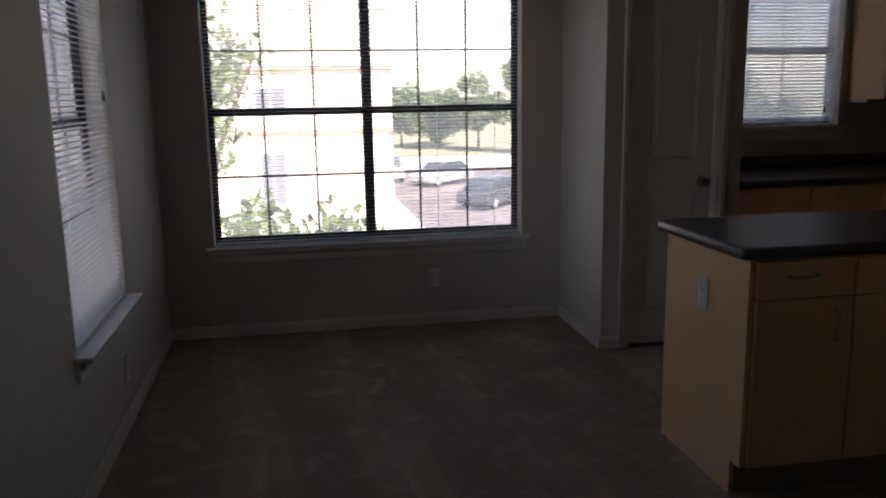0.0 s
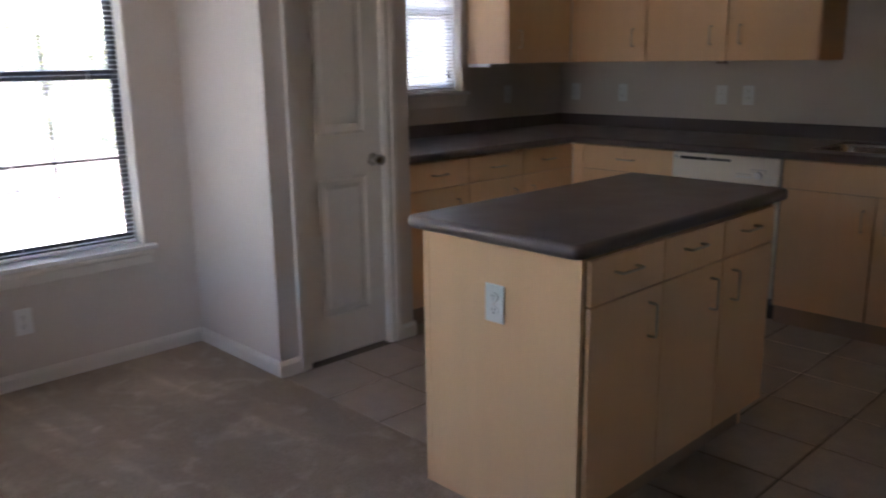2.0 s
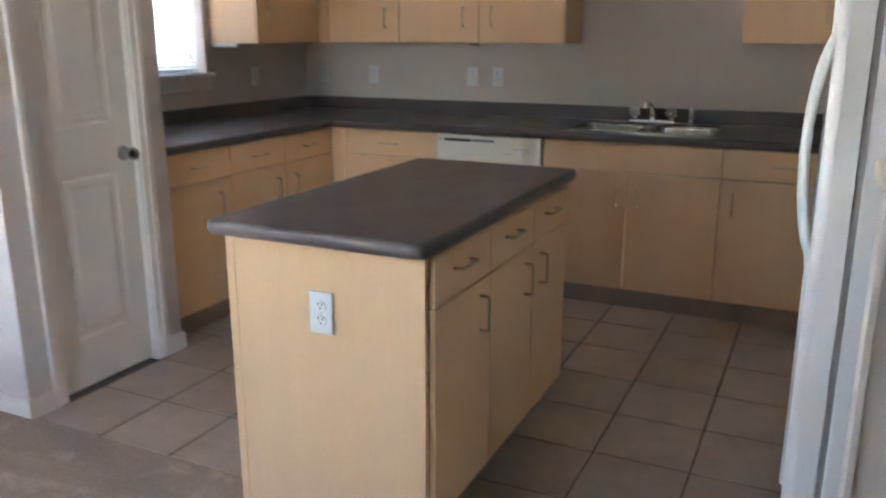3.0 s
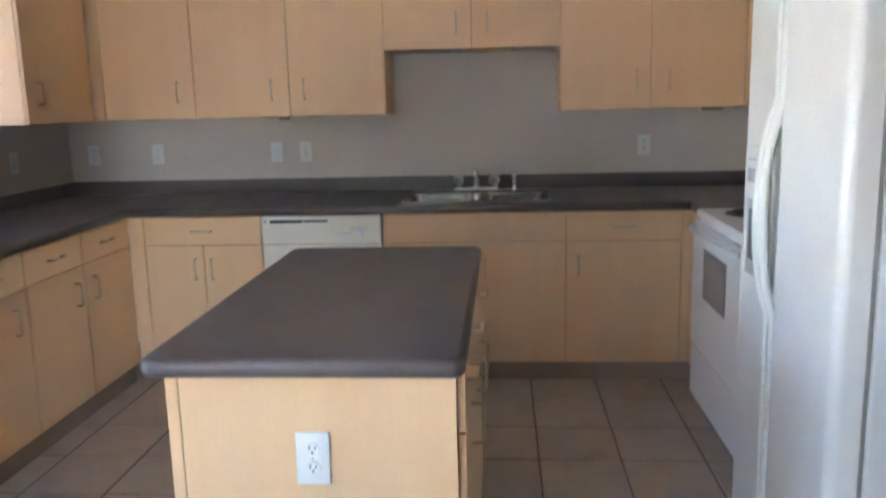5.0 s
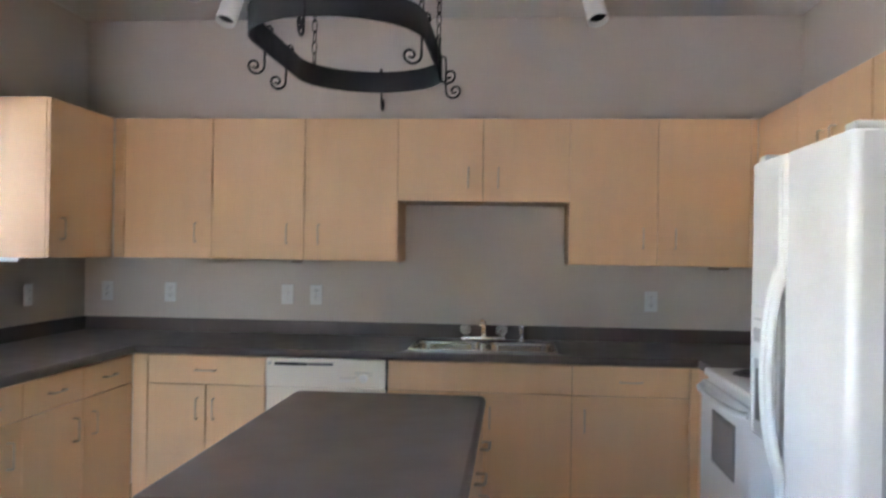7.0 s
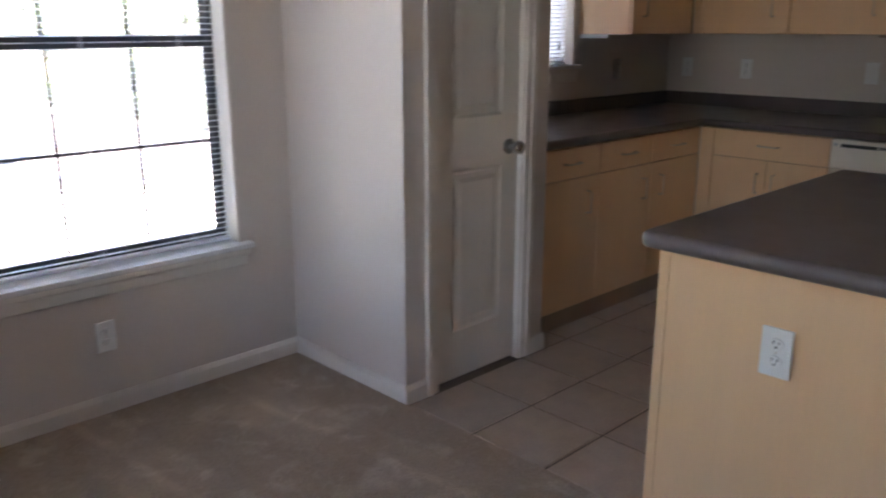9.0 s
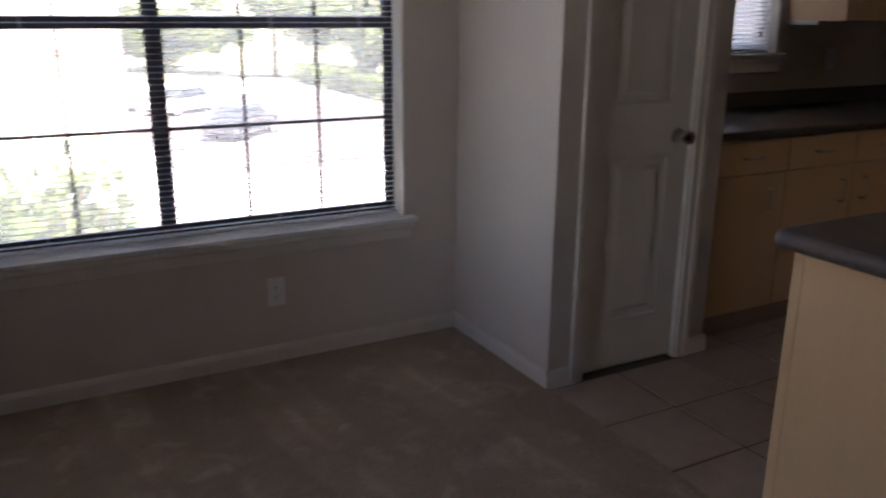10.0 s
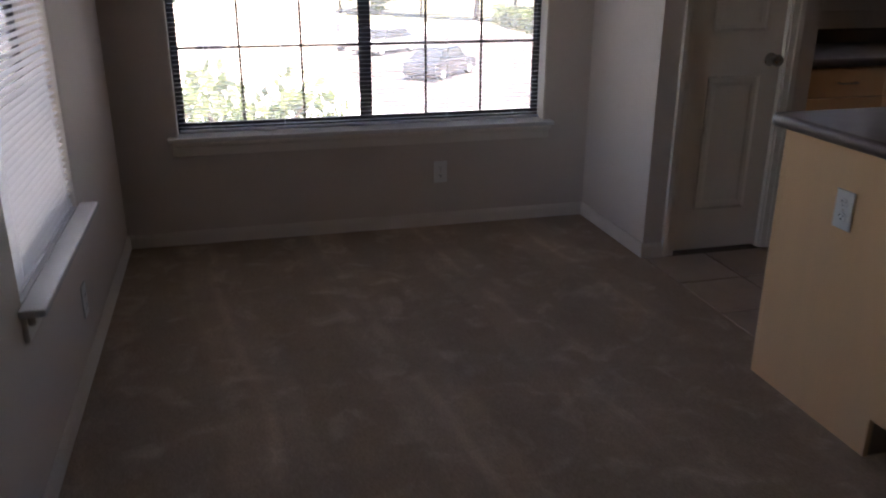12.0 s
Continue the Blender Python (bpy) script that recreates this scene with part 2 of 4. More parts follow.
# ---- mesh helpers ----
def box(bm, x0, x1, y0, y1, z0, z1, bev=0.0, seg=2):
    vs = [bm.verts.new((x, y, z)) for z in (z0, z1) for y in (y0, y1) for x in (x0, x1)]
    fs = [bm.faces.new([vs[i] for i in q]) for q in ((0, 2, 3, 1), (4, 5, 7, 6), (0, 1, 5, 4), (2, 6, 7, 3), (0, 4, 6, 2), (1, 3, 7, 5))]
    if bev:
        es = {e for f in fs for e in f.edges}
        bmesh.ops.bevel(bm, geom=list(es), offset=bev, segments=seg, profile=0.5, affect='EDGES', clamp_overlap=True)
    return bm


def boxes(*rows):
    bm = bmesh.new()
    for r in rows:
        box(bm, *r)
    return bm


def tube(bm, pts, r, n=8, closed=False):
    pts = [Vector(p) for p in pts]
    rings, prev = [], None
    for i, p in enumerate(pts):
        if closed:
            t = pts[(i + 1) % len(pts)] - pts[i - 1]
        else:
            t = pts[min(i + 1, len(pts) - 1)] - pts[max(i - 1, 0)]
        t.normalize()
        if prev is None:
            up = Vector((0, 0, 1)) if abs(t.z) < 0.9 else Vector((1, 0, 0))
            prev = t.cross(up).normalized()
        a = (prev - t * prev.dot(t)).normalized()
        b = t.cross(a)
        prev = a
        rad = r[i] if isinstance(r, (list, tuple)) else r
        rings.append([bm.verts.new(p + a * (rad * math.cos(2 * math.pi * k / n)) + b * (rad * math.sin(2 * math.pi * k / n))) for k in range(n)])
    m = len(rings)
    for i in range(m if closed else m - 1):
        A, B = rings[i], rings[(i + 1) % m]
        for k in range(n):
            bm.faces.new((A[k], A[(k + 1) % n], B[(k + 1) % n], B[k]))
    if not closed:
        bm.faces.new(rings[0][::-1])
        bm.faces.new(rings[-1])
    return bm


def lathe(bm, profile, n=20, m=Matrix()):
    """Turn (radius, height) pairs about local z."""
    rings = []
    for r, z in profile:
        rings.append([bm.verts.new(m @ Vector((r * math.cos(2 * math.pi * k / n), r * math.sin(2 * math.pi * k / n), z))) for k in range(n)])
    for A, B in zip(rings, rings[1:]):
        for k in range(n):
            bm.faces.new((A[k], A[(k + 1) % n], B[(k + 1) % n], B[k]))
    bm.faces.new(rings[0][::-1])
    bm.faces.new(rings[-1])
    return bm


def grid_solid(us, vs, keep, w0, w1, place):
    """A slab of cells in u and v, with the cells that keep() drops left open, from w0 to w1."""
    bm = bmesh.new()
    made = {}

    def vert(i, j, w):
        k = (i, j, w)
        if k not in made:
            made[k] = bm.verts.new(place(us[i], vs[j], w0 if w == 0 else w1))
        return made[k]
    nu, nv = len(us) - 1, len(vs) - 1
    full = {(i, j) for i in range(nu) for j in range(nv) if keep((us[i] + us[i + 1]) / 2, (vs[j] + vs[j + 1]) / 2)}
    for i, j in full:
        bm.faces.new([vert(i, j, 1), vert(i + 1, j, 1), vert(i + 1, j + 1, 1), vert(i, j + 1, 1)])
        bm.faces.new([vert(i, j, 0), vert(i, j + 1, 0), vert(i + 1, j + 1, 0), vert(i + 1, j, 0)])
        for (di, dj, a, b) in ((-1, 0, (i, j + 1), (i, j)), (1, 0, (i + 1, j), (i + 1, j + 1)), (0, -1, (i, j), (i + 1, j)), (0, 1, (i + 1, j + 1), (i, j + 1))):
            if (i + di, j + dj) not in full:
                bm.faces.new([vert(*a, 0), vert(*b, 0), vert(*b, 1), vert(*a, 1)])
    bmesh.ops.recalc_face_normals(bm, faces=bm.faces)
    return bm


def bevel_where(bm, test, offset, seg=3):
    bmesh.ops.recalc_face_normals(bm, faces=bm.faces)
    bm.normal_update()
    es = [e for e in bm.edges if len(e.link_faces) == 2 and e.calc_face_angle(0) > 0.5 and test((e.verts[0].co + e.verts[1].co) / 2, e)]
    bmesh.ops.bevel(bm, geom=es, offset=offset, segments=seg, profile=0.5, affect='EDGES')
    return bm


def part(name, bm, mat, parent=None, label="", smooth=False, at=None):
    me = bpy.data.meshes.new(name)
    bmesh.ops.recalc_face_normals(bm, faces=bm.faces)
    if smooth:
        for f in bm.faces:
            f.smooth = True
        for e in bm.edges:
            if len(e.link_faces) == 2 and (e.calc_face_angle(0) > 0.7 or max(f.calc_area() for f in e.link_faces) > 0.02):
                e.smooth = False
    bm.to_mesh(me)
    bm.free()
    me.materials.append(mat)
    ob = new(name, me)
    if parent:
        ob.parent = parent
    if at is not None:
        ob.matrix_basis = at
    if label:
        ob["label"] = label
    return ob


def piece(name, me, parent, at):
    ob = new(name, me)
    ob.parent = parent
    ob.matrix_basis = at
    return ob


def thing(name, at, label, category, group="", kind=""):
    ob = new(name)
    ob.empty_display_size = 0.1
    ob.matrix_basis = at
    return tagged(ob, label, category, group, kind)


def structure(name, bm, mat, label, category, smooth=False):
    return tagged(part(name, bm, mat, smooth=smooth), label, category, kind="structure")


# ---- the plan, in metres ----
XW, XE = -2.415, 2.925          # west wall, sink wall
YN, YS = 0.72, -3.44            # window wall, kitchen south wall
YB = -7.4                       # far end of the room behind
H = 2.765                       # ceiling
TH = 0.15
PX, PD = 0.80, 0.0              # pantry box: x 0 to 0.80, front at y 0
# openings: big window, kitchen window (north wall), side window (west wall)
BW = (-2.135, -0.25, 0.532, 2.07)
KW = (1.19, 1.915, 1.165, 2.09)
WW = (-1.258, -0.385, 0.535, 2.07)


def in_rect(u, v, r):
    return r[0] < u < r[1] and r[2] < v < r[3]


wall_north = structure("wall_north", grid_solid(
    sorted([XW - TH, BW[0], BW[1], KW[0], KW[1], XE + TH]), sorted([-0.2, BW[2], KW[2], BW[3], KW[3], H + 0.1]),
    lambda u, v: not in_rect(u, v, BW) and not in_rect(u, v, KW), YN, YN + TH, lambda u, v, w: (u, w, v)),
    M_WALL, "greige painted wall with a large double window", "wall")
wall_west = structure("wall_west", grid_solid(
    [YB, WW[0], WW[1], YN], [-0.2, WW[2], WW[3], H + 0.1],
    lambda u, v: not in_rect(u, v, WW), XW - TH, XW, lambda u, v, w: (w, u, v)),
    M_WALL, "greige painted side wall with a single window", "wall")
wall_east = structure("wall_east", boxes((XE, XE + TH, YS - TH, YN, -0.2, H + 0.1)), M_WALL, "greige painted wall behind the sink", "wall")
wall_south = structure("wall_south", boxes((-0.12, XE, YS - TH, YS, -0.2, H + 0.1)), M_WALL, "greige painted wall behind the stove", "wall")
wall_living_east = structure("wall_living_east", boxes((-0.12, 0.03, YB, YS - TH, -0.2, H + 0.1)), M_WALL, "plain greige painted wall", "wall")
wall_living_south = structure("wall_living_south", boxes((XW - TH, 0.03, YB - TH, YB, -0.2, H + 0.1)), M_WALL, "plain greige painted wall", "wall")
ceiling = structure("ceiling", boxes((XW - TH, XE + TH, YB - TH, YN + TH, H, H + 0.25)), M_CEIL, "flat textured painted ceiling", "ceiling")

# half wall beside the refrigerator, with a white cap
pony = thing("half_wall", pose(-0.05, -3.09, 0), "greige half wall with a white painted cap beside the refrigerator", "half wall", kind="structure")
part("wall_body", boxes((-0.06, 0.06, -0.345, 0.377, 0, 1.112)), M_WALL, pony)
part("cap", boxes((-0.085, 0.085, -0.345, 0.409, 1.112, 1.145, 0.006)), M_TRIM, pony, "white painted wooden cap")
part("corner_trim", boxes((-0.066, 0.066, 0.377, 0.393, 0, 1.112, 0.003)), M_TRIM, pony, "white painted end board")

# pantry box with a door opening
DX0, DX1, DH = 0.172, 0.637, 2.03
wall_pantry = structure("wall_pantry_front", grid_solid(
    [0.0, DX0 - 0.012, DX1 + 0.012, PX], [-0.2, DH + 0.012, H],
    lambda u, v: not (DX0 - 0.02 < u < DX1 + 0.02 and v < DH + 0.01), 0.0, 0.1, lambda u, v, w: (u, w, v)),
    M_WALL, "greige painted pantry wall around a white door", "wall")
structure("wall_pantry_west", boxes((0.0, 0.1, 0.1, YN, -0.2, H)), M_WALL, "greige painted side of the pantry", "wall")
structure("wall_pantry_east", boxes((PX - 0.1, PX, 0.1, YN, -0.2, H)), M_WALL, "greige painted side of the pantry", "wall")


# baseboards
def baseboard(x0, y0, x1, y1, nx, ny, h=0.075):
    """A board against the wall from one point to the other, thick along (nx, ny)."""
    t = 0.013
    bm = bmesh.new()
    prof = [(0, 0), (t, 0), (t, h - 0.018), (t * 0.55, h - 0.004), (t * 0.35, h), (0, h)]
    A = [bm.verts.new((x0 + nx * d, y0 + ny * d, z)) for d, z in prof]
    B = [bm.verts.new((x1 + nx * d, y1 + ny * d, z)) for d, z in prof]
    k = len(prof)
    for i in range(k):
        bm.faces.new((A[i], A[(i + 1) % k], B[(i + 1) % k], B[i]))
    bm.faces.new(A[::-1])
    bm.faces.new(B)
    return structure("baseboard", bm, M_TRIM, "white painted baseboard at the foot of the wall", "baseboard")


baseboard(XW, YN, 0.0, YN, 0, -1)
baseboard(XW, YB, XW, YN - 0.014, 1, 0)
baseboard(0.0, 0.0, 0.0, YN - 0.014, -1, 0)
baseboard(-0.013, 0.0, 0.098, 0.0, 0, -1)
baseboard(0.712, 0.0, PX + 0.013, 0.0, 0, -1)
baseboard(PX, 0.0, PX, 0.098, 1, 0)
baseboard(XW + 0.014, YB, -0.12, YB, 0, 1)
baseboard(-0.12, YB + 0.014, -0.12, YS - 0.01, -1, 0)

# floors
structure("floor", grid_solid([XW, -0.125, 0.0], [YB, YS, YN], lambda u, v: True, -0.2, 0.006, lambda u, v, w: (u, v, w)), M_CARPET,
          "beige cut-pile carpet with vacuum tracks", "carpet")
kitchen_floor = structure("floor_kitchen", boxes((0.0, XE, YS, YN, -0.2, -0.004)), M_GROUT, "square beige ceramic tiles with dark grout", "tile floor")


# ---- windows ----
def slat_mesh(length):
    bm = bmesh.new()
    w, c, t = 0.025, 0.0014, 0.0005
    rows = []
    for k in range(5):
        u = k / 4 - 0.5
        z = c * (1 - 4 * u * u)
        rows.append([bm.verts.new((x, u * w, z + dz)) for x in (-length / 2, length / 2) for dz in (0, t)])
    for a, b in zip(rows, rows[1:]):
        bm.faces.new((a[0], a[2], b[2], b[0]))
        bm.faces.new((a[1], b[1], b[3], a[3]))
        bm.faces.new((a[0], b[0], b[1], a[1]))
        bm.faces.new((a[2], a[3], b[3], b[2]))
    bm.faces.new((rows[0][0], rows[0][1], rows[0][3], rows[0][2]))
    bm.faces.new((rows[-1][0], rows[-1][2], rows[-1][3], rows[-1][1]))
    bmesh.ops.recalc_face_normals(bm, faces=bm.faces)
    me = bpy.data.meshes.new("slat")
    bm.to_mesh(me)
    bm.free()
    me.materials.append(M_SLAT)
    return me


def blind(at, width, z0, z1, tilt, label, cords, tassel):
    """A mini blind, local x along it, hanging from z1 to z0."""
    b = thing("window_blind", at, label, "blind")
    part("headrail", boxes((-width / 2, width / 2, -0.016, 0.016, z1 - 0.028, z1, 0.003)), M_SLAT, b)
    part("bottom_rail", boxes((-width / 2, width / 2, -0.013, 0.013, z0, z0 + 0.014, 0.004)), M_SLAT, b)
    me = slat_mesh(width)
    pitch = 0.0215
    n = int((z1 - z0 - 0.06) / pitch)
    for i in range(n):
        z = z0 + 0.028 + i * pitch
        piece("slat", me, b, pose(random.uniform(-0.0015, 0.0015), 0, z, tilt + random.uniform(-1.5, 1.5), random.uniform(-0.08, 0.08), 0))
    for x in cords:
        bm = bmesh.new()
        tube(bm, [(x, -0.0135, z0 + 0.01), (x, -0.0135, z1 - 0.02)], 0.0009, 5)
        tube(bm, [(x, 0.0135, z0 + 0.01), (x, 0.0135, z1 - 0.02)], 0.0009, 5)
        part("ladder_cord", bm, M_SLAT, b)
    if tassel:
        x, zt = tassel
        bm = bmesh.new()
        tube(bm, [(x, -0.022, z1 - 0.02), (x, -0.024, zt + 0.04)], 0.0011, 5)
        part("pull_cord", bm, M_SLAT, b)
        bm = bmesh.new()
        lathe(bm, [(0.002, 0.045), (0.005, 0.03), (0.008, 0.004), (0.006, 0.0)], 10, pose(x, -0.024, zt))
        part("tassel", bm, M_GASKET, b, "dark cord tassel")
    return b


def window(name, at, width, z0, z1, units, cols, label, depth=0.115, nose=0.05, apron=True, rows=2, horn=0.04):
    """A window in its opening: local x along the wall, y out through it, wall face at y 0."""
    w = thing(name, at, label, "window", kind="structure")
    hw = width / 2
    # lining of the reveal
    lin = 0.008
    part("jamb", boxes((-hw, -hw + lin, 0.002, 0.148, z0, z1)), M_TRIM, w)
    part("jamb", boxes((hw - lin, hw, 0.002, 0.148, z0, z1)), M_TRIM, w)
    part("head_lining", boxes((-hw + lin, hw - lin, 0.002, 0.148, z1 - lin, z1)), M_TRIM, w)
    # sill board with a nose and an apron under it
    if apron:
        part("window_sill", boxes((-hw - horn, hw + horn, -nose, -0.0005, z0 - 0.002, z0 + 0.02, 0.005), (-hw + lin, hw - lin, 0.0, 0.1, z0, z0 + 0.02)), M_SILL, w)
        part("apron", boxes((-hw - horn + 0.018, hw + horn - 0.018, -0.014, -0.0005, z0 - 0.075, z0 - 0.002, 0.003)), M_TRIM, w)
        part("bed_moulding", boxes((-hw - horn + 0.012, hw + horn - 0.012, -min(nose - 0.012, 0.036), -0.0145, z0 - 0.03, z0 - 0.0025, 0.008)), M_TRIM, w)
    else:
        part("window_sill", boxes((-hw + lin, hw - lin, -0.012, 0.1, z0, z0 + 0.016, 0.003)), M_TRIM, w)
    a, b = -hw + lin, hw - lin
    zb, zt = z0 + 0.02, z1 - lin
    f = 0.022
    bars = [(a, a + f, 0.095, 0.14, zb, zt), (b - f, b, 0.095, 0.14, zb, zt), (a + f, b - f, 0.095, 0.14, zb, zb + f), (a + f, b - f, 0.095, 0.14, zt - f, zt)]
    span = (b - a) / units
    for k in range(1, units):
        x = a + k * span
        bars.append((x - 0.018, x + 0.018, 0.093, 0.142, zb + f, zt - f))
    part("window_frame", boxes(*bars), M_BRONZE, w, "dark bronze metal frame")
    zm = (zb + zt) / 2 + 0.03
    for k in range(units):
        x0 = a + k * span + (f if k == 0 else 0.018)
        x1 = a + (k + 1) * span - (f if k == units - 1 else 0.018)
        for lo, hi, y, s in ((zb + f, zm, 0.104, "lower_sash"), (zm, zt - f, 0.118, "upper_sash")):
            r = 0.022
            sb = [(x0, x1, y, y + 0.012, lo, lo + r), (x0, x1, y, y + 0.012, hi - r, hi), (x0, x0 + r * 0.6, y, y + 0.012, lo + r, hi - r), (x1 - r * 0.6, x1, y, y + 0.012, lo + r, hi - r)]
            sash = part(s, boxes(*sb), M_BRONZE, w)
            g = []
            for c in range(1, cols):
                x = x0 + (x1 - x0) * c / cols
                g.append((x - 0.006, x + 0.006, y + 0.003, y + 0.010, lo + r, hi - r))
            for c in range(1, rows):
                z = lo + (hi - lo) * c / rows
                g.append((x0 + r * 0.6, x1 - r * 0.6, y + 0.0035, y + 0.0095, z - 0.006, z + 0.006))
            part("grille", boxes(*g), M_BRONZE, sash)
            pane = part("pane", boxes((x0 + r * 0.6, x1 - r * 0.6, y + 0.0055, y + 0.0075, lo + r, hi - r)), M_GLASS, sash)
            pane.visible_shadow = False
    return w


bw_c = (BW[0] + BW[1]) / 2
window("window_1", pose(bw_c, YN, 0), BW[1] - BW[0], BW[2], BW[3], 2, 3, "large double window with dark grilles and a white sill")
kw_c = (KW[0] + KW[1]) / 2
window("window_2", pose(kw_c, YN, 0), KW[1] - KW[0], KW[2], KW[3], 1, 2, "small kitchen window with dark frame above the counter", apron=True, nose=0.032, rows=1)
ww_c = (WW[0] + WW[1]) / 2
window("window_3", pose(XW, ww_c, 0, 0, 0, 90), WW[1] - WW[0], WW[2], WW[3], 1, 3, "single side window with dark grilles and a white sill", horn=0.045, nose=0.065)
blind(pose(bw_c, YN + 0.062, 0), BW[1] - BW[0] - 0.03, BW[2] + 0.024, BW[3] - 0.01, -5, "white horizontal mini blind, slats open, over the double window",
      (-0.78, -0.42, 0.42, 0.78), (0.80, 1.40))
blind(pose(kw_c, YN + 0.055, 0), KW[1] - KW[0] - 0.03, KW[2] + 0.02, KW[3] - 0.01, -44, "white horizontal mini blind, slats nearly closed, over the kitchen window",
      (-0.28, 0.28), (0.27, 1.27))
blind(pose(XW - 0.022, ww_c, 0, 0, 0, 90), WW[1] - WW[0] - 0.03, WW[2] + 0.024, WW[3] - 0.01, 9, "white horizontal mini blind, slats tilted, over the side window",
      (-0.33, 0.33), (0.33, 1.42))


# ---- pantry door ----
def panel_door():
    d = thing("door_1", pose(DX0, 0.022, 0.012), "closed white two-panel pantry door with nickel knob", "door", kind="structure")
    w, h, t = DX1 - DX0, DH - 0.014, 0.035
    # slab with two recessed, raised panels
    x0, x1 = 0.095, w - 0.095
    spans = [(0.20, 0.845), (1.045, h - 0.13)]
    us = [0, x0, x1, w]
    vs = [0, spans[0][0], spans[0][1], spans[1][0], spans[1][1], h]
    bm = grid_solid(us, vs, lambda u, v: not (x0 < u < x1 and any(a < v < b for a, b in spans)), 0, t, lambda u, v, q: (u, q, v))
    part("door_leaf", bm, M_DOOR, d)
    for a, b in spans:
        bm = bmesh.new()
        # sloping moulding, flat field, raised centre
        loops = [(0.0, 0.0), (0.012, 0.006), (0.03, 0.006), (0.048, 0.002), (0.053, 0.002)]
        rings = []
        for ins, y in loops:
            rings.append([bm.verts.new(p) for p in ((x0 + ins, y, a + ins), (x1 - ins, y, a + ins), (x1 - ins, y, b - ins), (x0 + ins, y, b - ins))])
        for A, B in zip(rings, rings[1:]):
            for k in range(4):
                bm.faces.new((A[k], A[(k + 1) % 4], B[(k + 1) % 4], B[k]))
        bm.faces.new(rings[-1])
        back = [bm.verts.new(p) for p in ((x0, t - 0.003, a), (x1, t - 0.003, a), (x1, t - 0.003, b), (x0, t - 0.003, b))]
        bm.faces.new(back[::-1])
        for k in range(4):
            bm.faces.new((rings[0][k], back[k], back[(k + 1) % 4], rings[0][(k + 1) % 4]))
        part("panel", bm, M_DOOR, d)
    kx, kz = w - 0.055, 0.915
    bm = bmesh.new()
    lathe(bm, [(0.030, 0.0), (0.031, 0.004), (0.026, 0.008), (0.012, 0.012), (0.010, 0.030), (0.017, 0.036), (0.0255, 0.046), (0.0275, 0.056), (0.024, 0.066), (0.013, 0.071)],
          24, pose(kx, 0.0, kz, 90, 0, 0))
    part("door_knob", bm, M_KNOB, d, "brushed nickel knob", smooth=True)
    part("latch", boxes((w - 0.004, w + 0.006, 0.001, 0.022, kz - 0.028, kz + 0.028)), M_NICKEL, d)
    for z in (0.25, 1.02, 1.80):
        bm = bmesh.new()
        tube(bm, [(-0.004, -0.006, z - 0.045), (-0.004, -0.006, z + 0.045)], 0.006, 10)
        part("hinge", bm, M_NICKEL, d)
    return d


panel_door()


def casing():
    c = thing("door_casing", pose(0, 0, 0), "white moulded casing around the pantry door", "door casing", kind="structure")
    cw = 0.062
    for x0, x1, name in ((DX0 - 0.01 - cw, DX0 - 0.01, "side_board"), (DX1 + 0.01, DX1 + 0.01 + cw, "side_board")):
        inner = x1 if x0 < 0.3 else x0
        outer = x0 if x0 < 0.3 else x1
        mid = (inner + outer) / 2
        bm = boxes((x0, x1, -0.011, -0.0005, 0.0, DH + 0.01 + cw, 0.002), (min(mid, outer), max(mid, outer), -0.017, -0.010, 0.0, DH + 0.01 + cw, 0.003))
        part(name, bm, M_TRIM, c)
    part("head_board", boxes((DX0 - 0.01, DX1 + 0.01, -0.0112, -0.0005, DH + 0.01, DH + 0.01 + cw, 0.002)), M_TRIM, c)
    part("jamb", boxes((DX0 - 0.0115, DX0 - 0.003, 0.0, 0.1, 0.0, DH)), M_TRIM, c)
    part("jamb", boxes((DX1 + 0.003, DX1 + 0.0115, 0.0, 0.1, 0.0, DH)), M_TRIM, c)
    part("stop", boxes((DX0 - 0.003, DX1 + 0.003, 0.06, 0.1, 0.0, 0.004)), M_TOEKICK, c)
    return c


casing()


# ---- cabinets ----
def pull(length=0.102):
    bm = bmesh.new()
    h, d = length / 2, 0.028
    pts = [(0, 0, -h), (0, -d * 0.75, -h), (0, -d * 0.95, -h + 0.003), (0, -d, -h + 0.009), (0, -d, h - 0.009), (0, -d * 0.95, h - 0.003), (0, -d * 0.75, h), (0, 0, h)]
    tube(bm, pts, 0.0042, 8)
    bmesh.ops.recalc_face_normals(bm, faces=bm.faces)
    for f in bm.faces:
        f.smooth = True
    me = bpy.data.meshes.new("handle")
    bm.to_mesh(me)
    bm.free()
    me.materials.append(M_NICKEL)
    return me


PULL = pull()


def front(cab, x0, x1, z0, z1, name, handle=None, t=0.018, gap=0.0025):
    """A slab door or drawer front on the face y 0 of a cabinet; handle: (x, z, 'v' or 'h')."""
    fr = part(name, boxes((x0 + gap, x1 - gap, -t, -0.0012, z0 + gap, z1 - gap, 0.0012, 1)), M_MAPLE, cab)
    if handle:
        x, z, way = handle
        piece("handle", PULL, fr, pose(x, -t, z, 0, 90 if way == 'h' else 0, 0))
    return fr


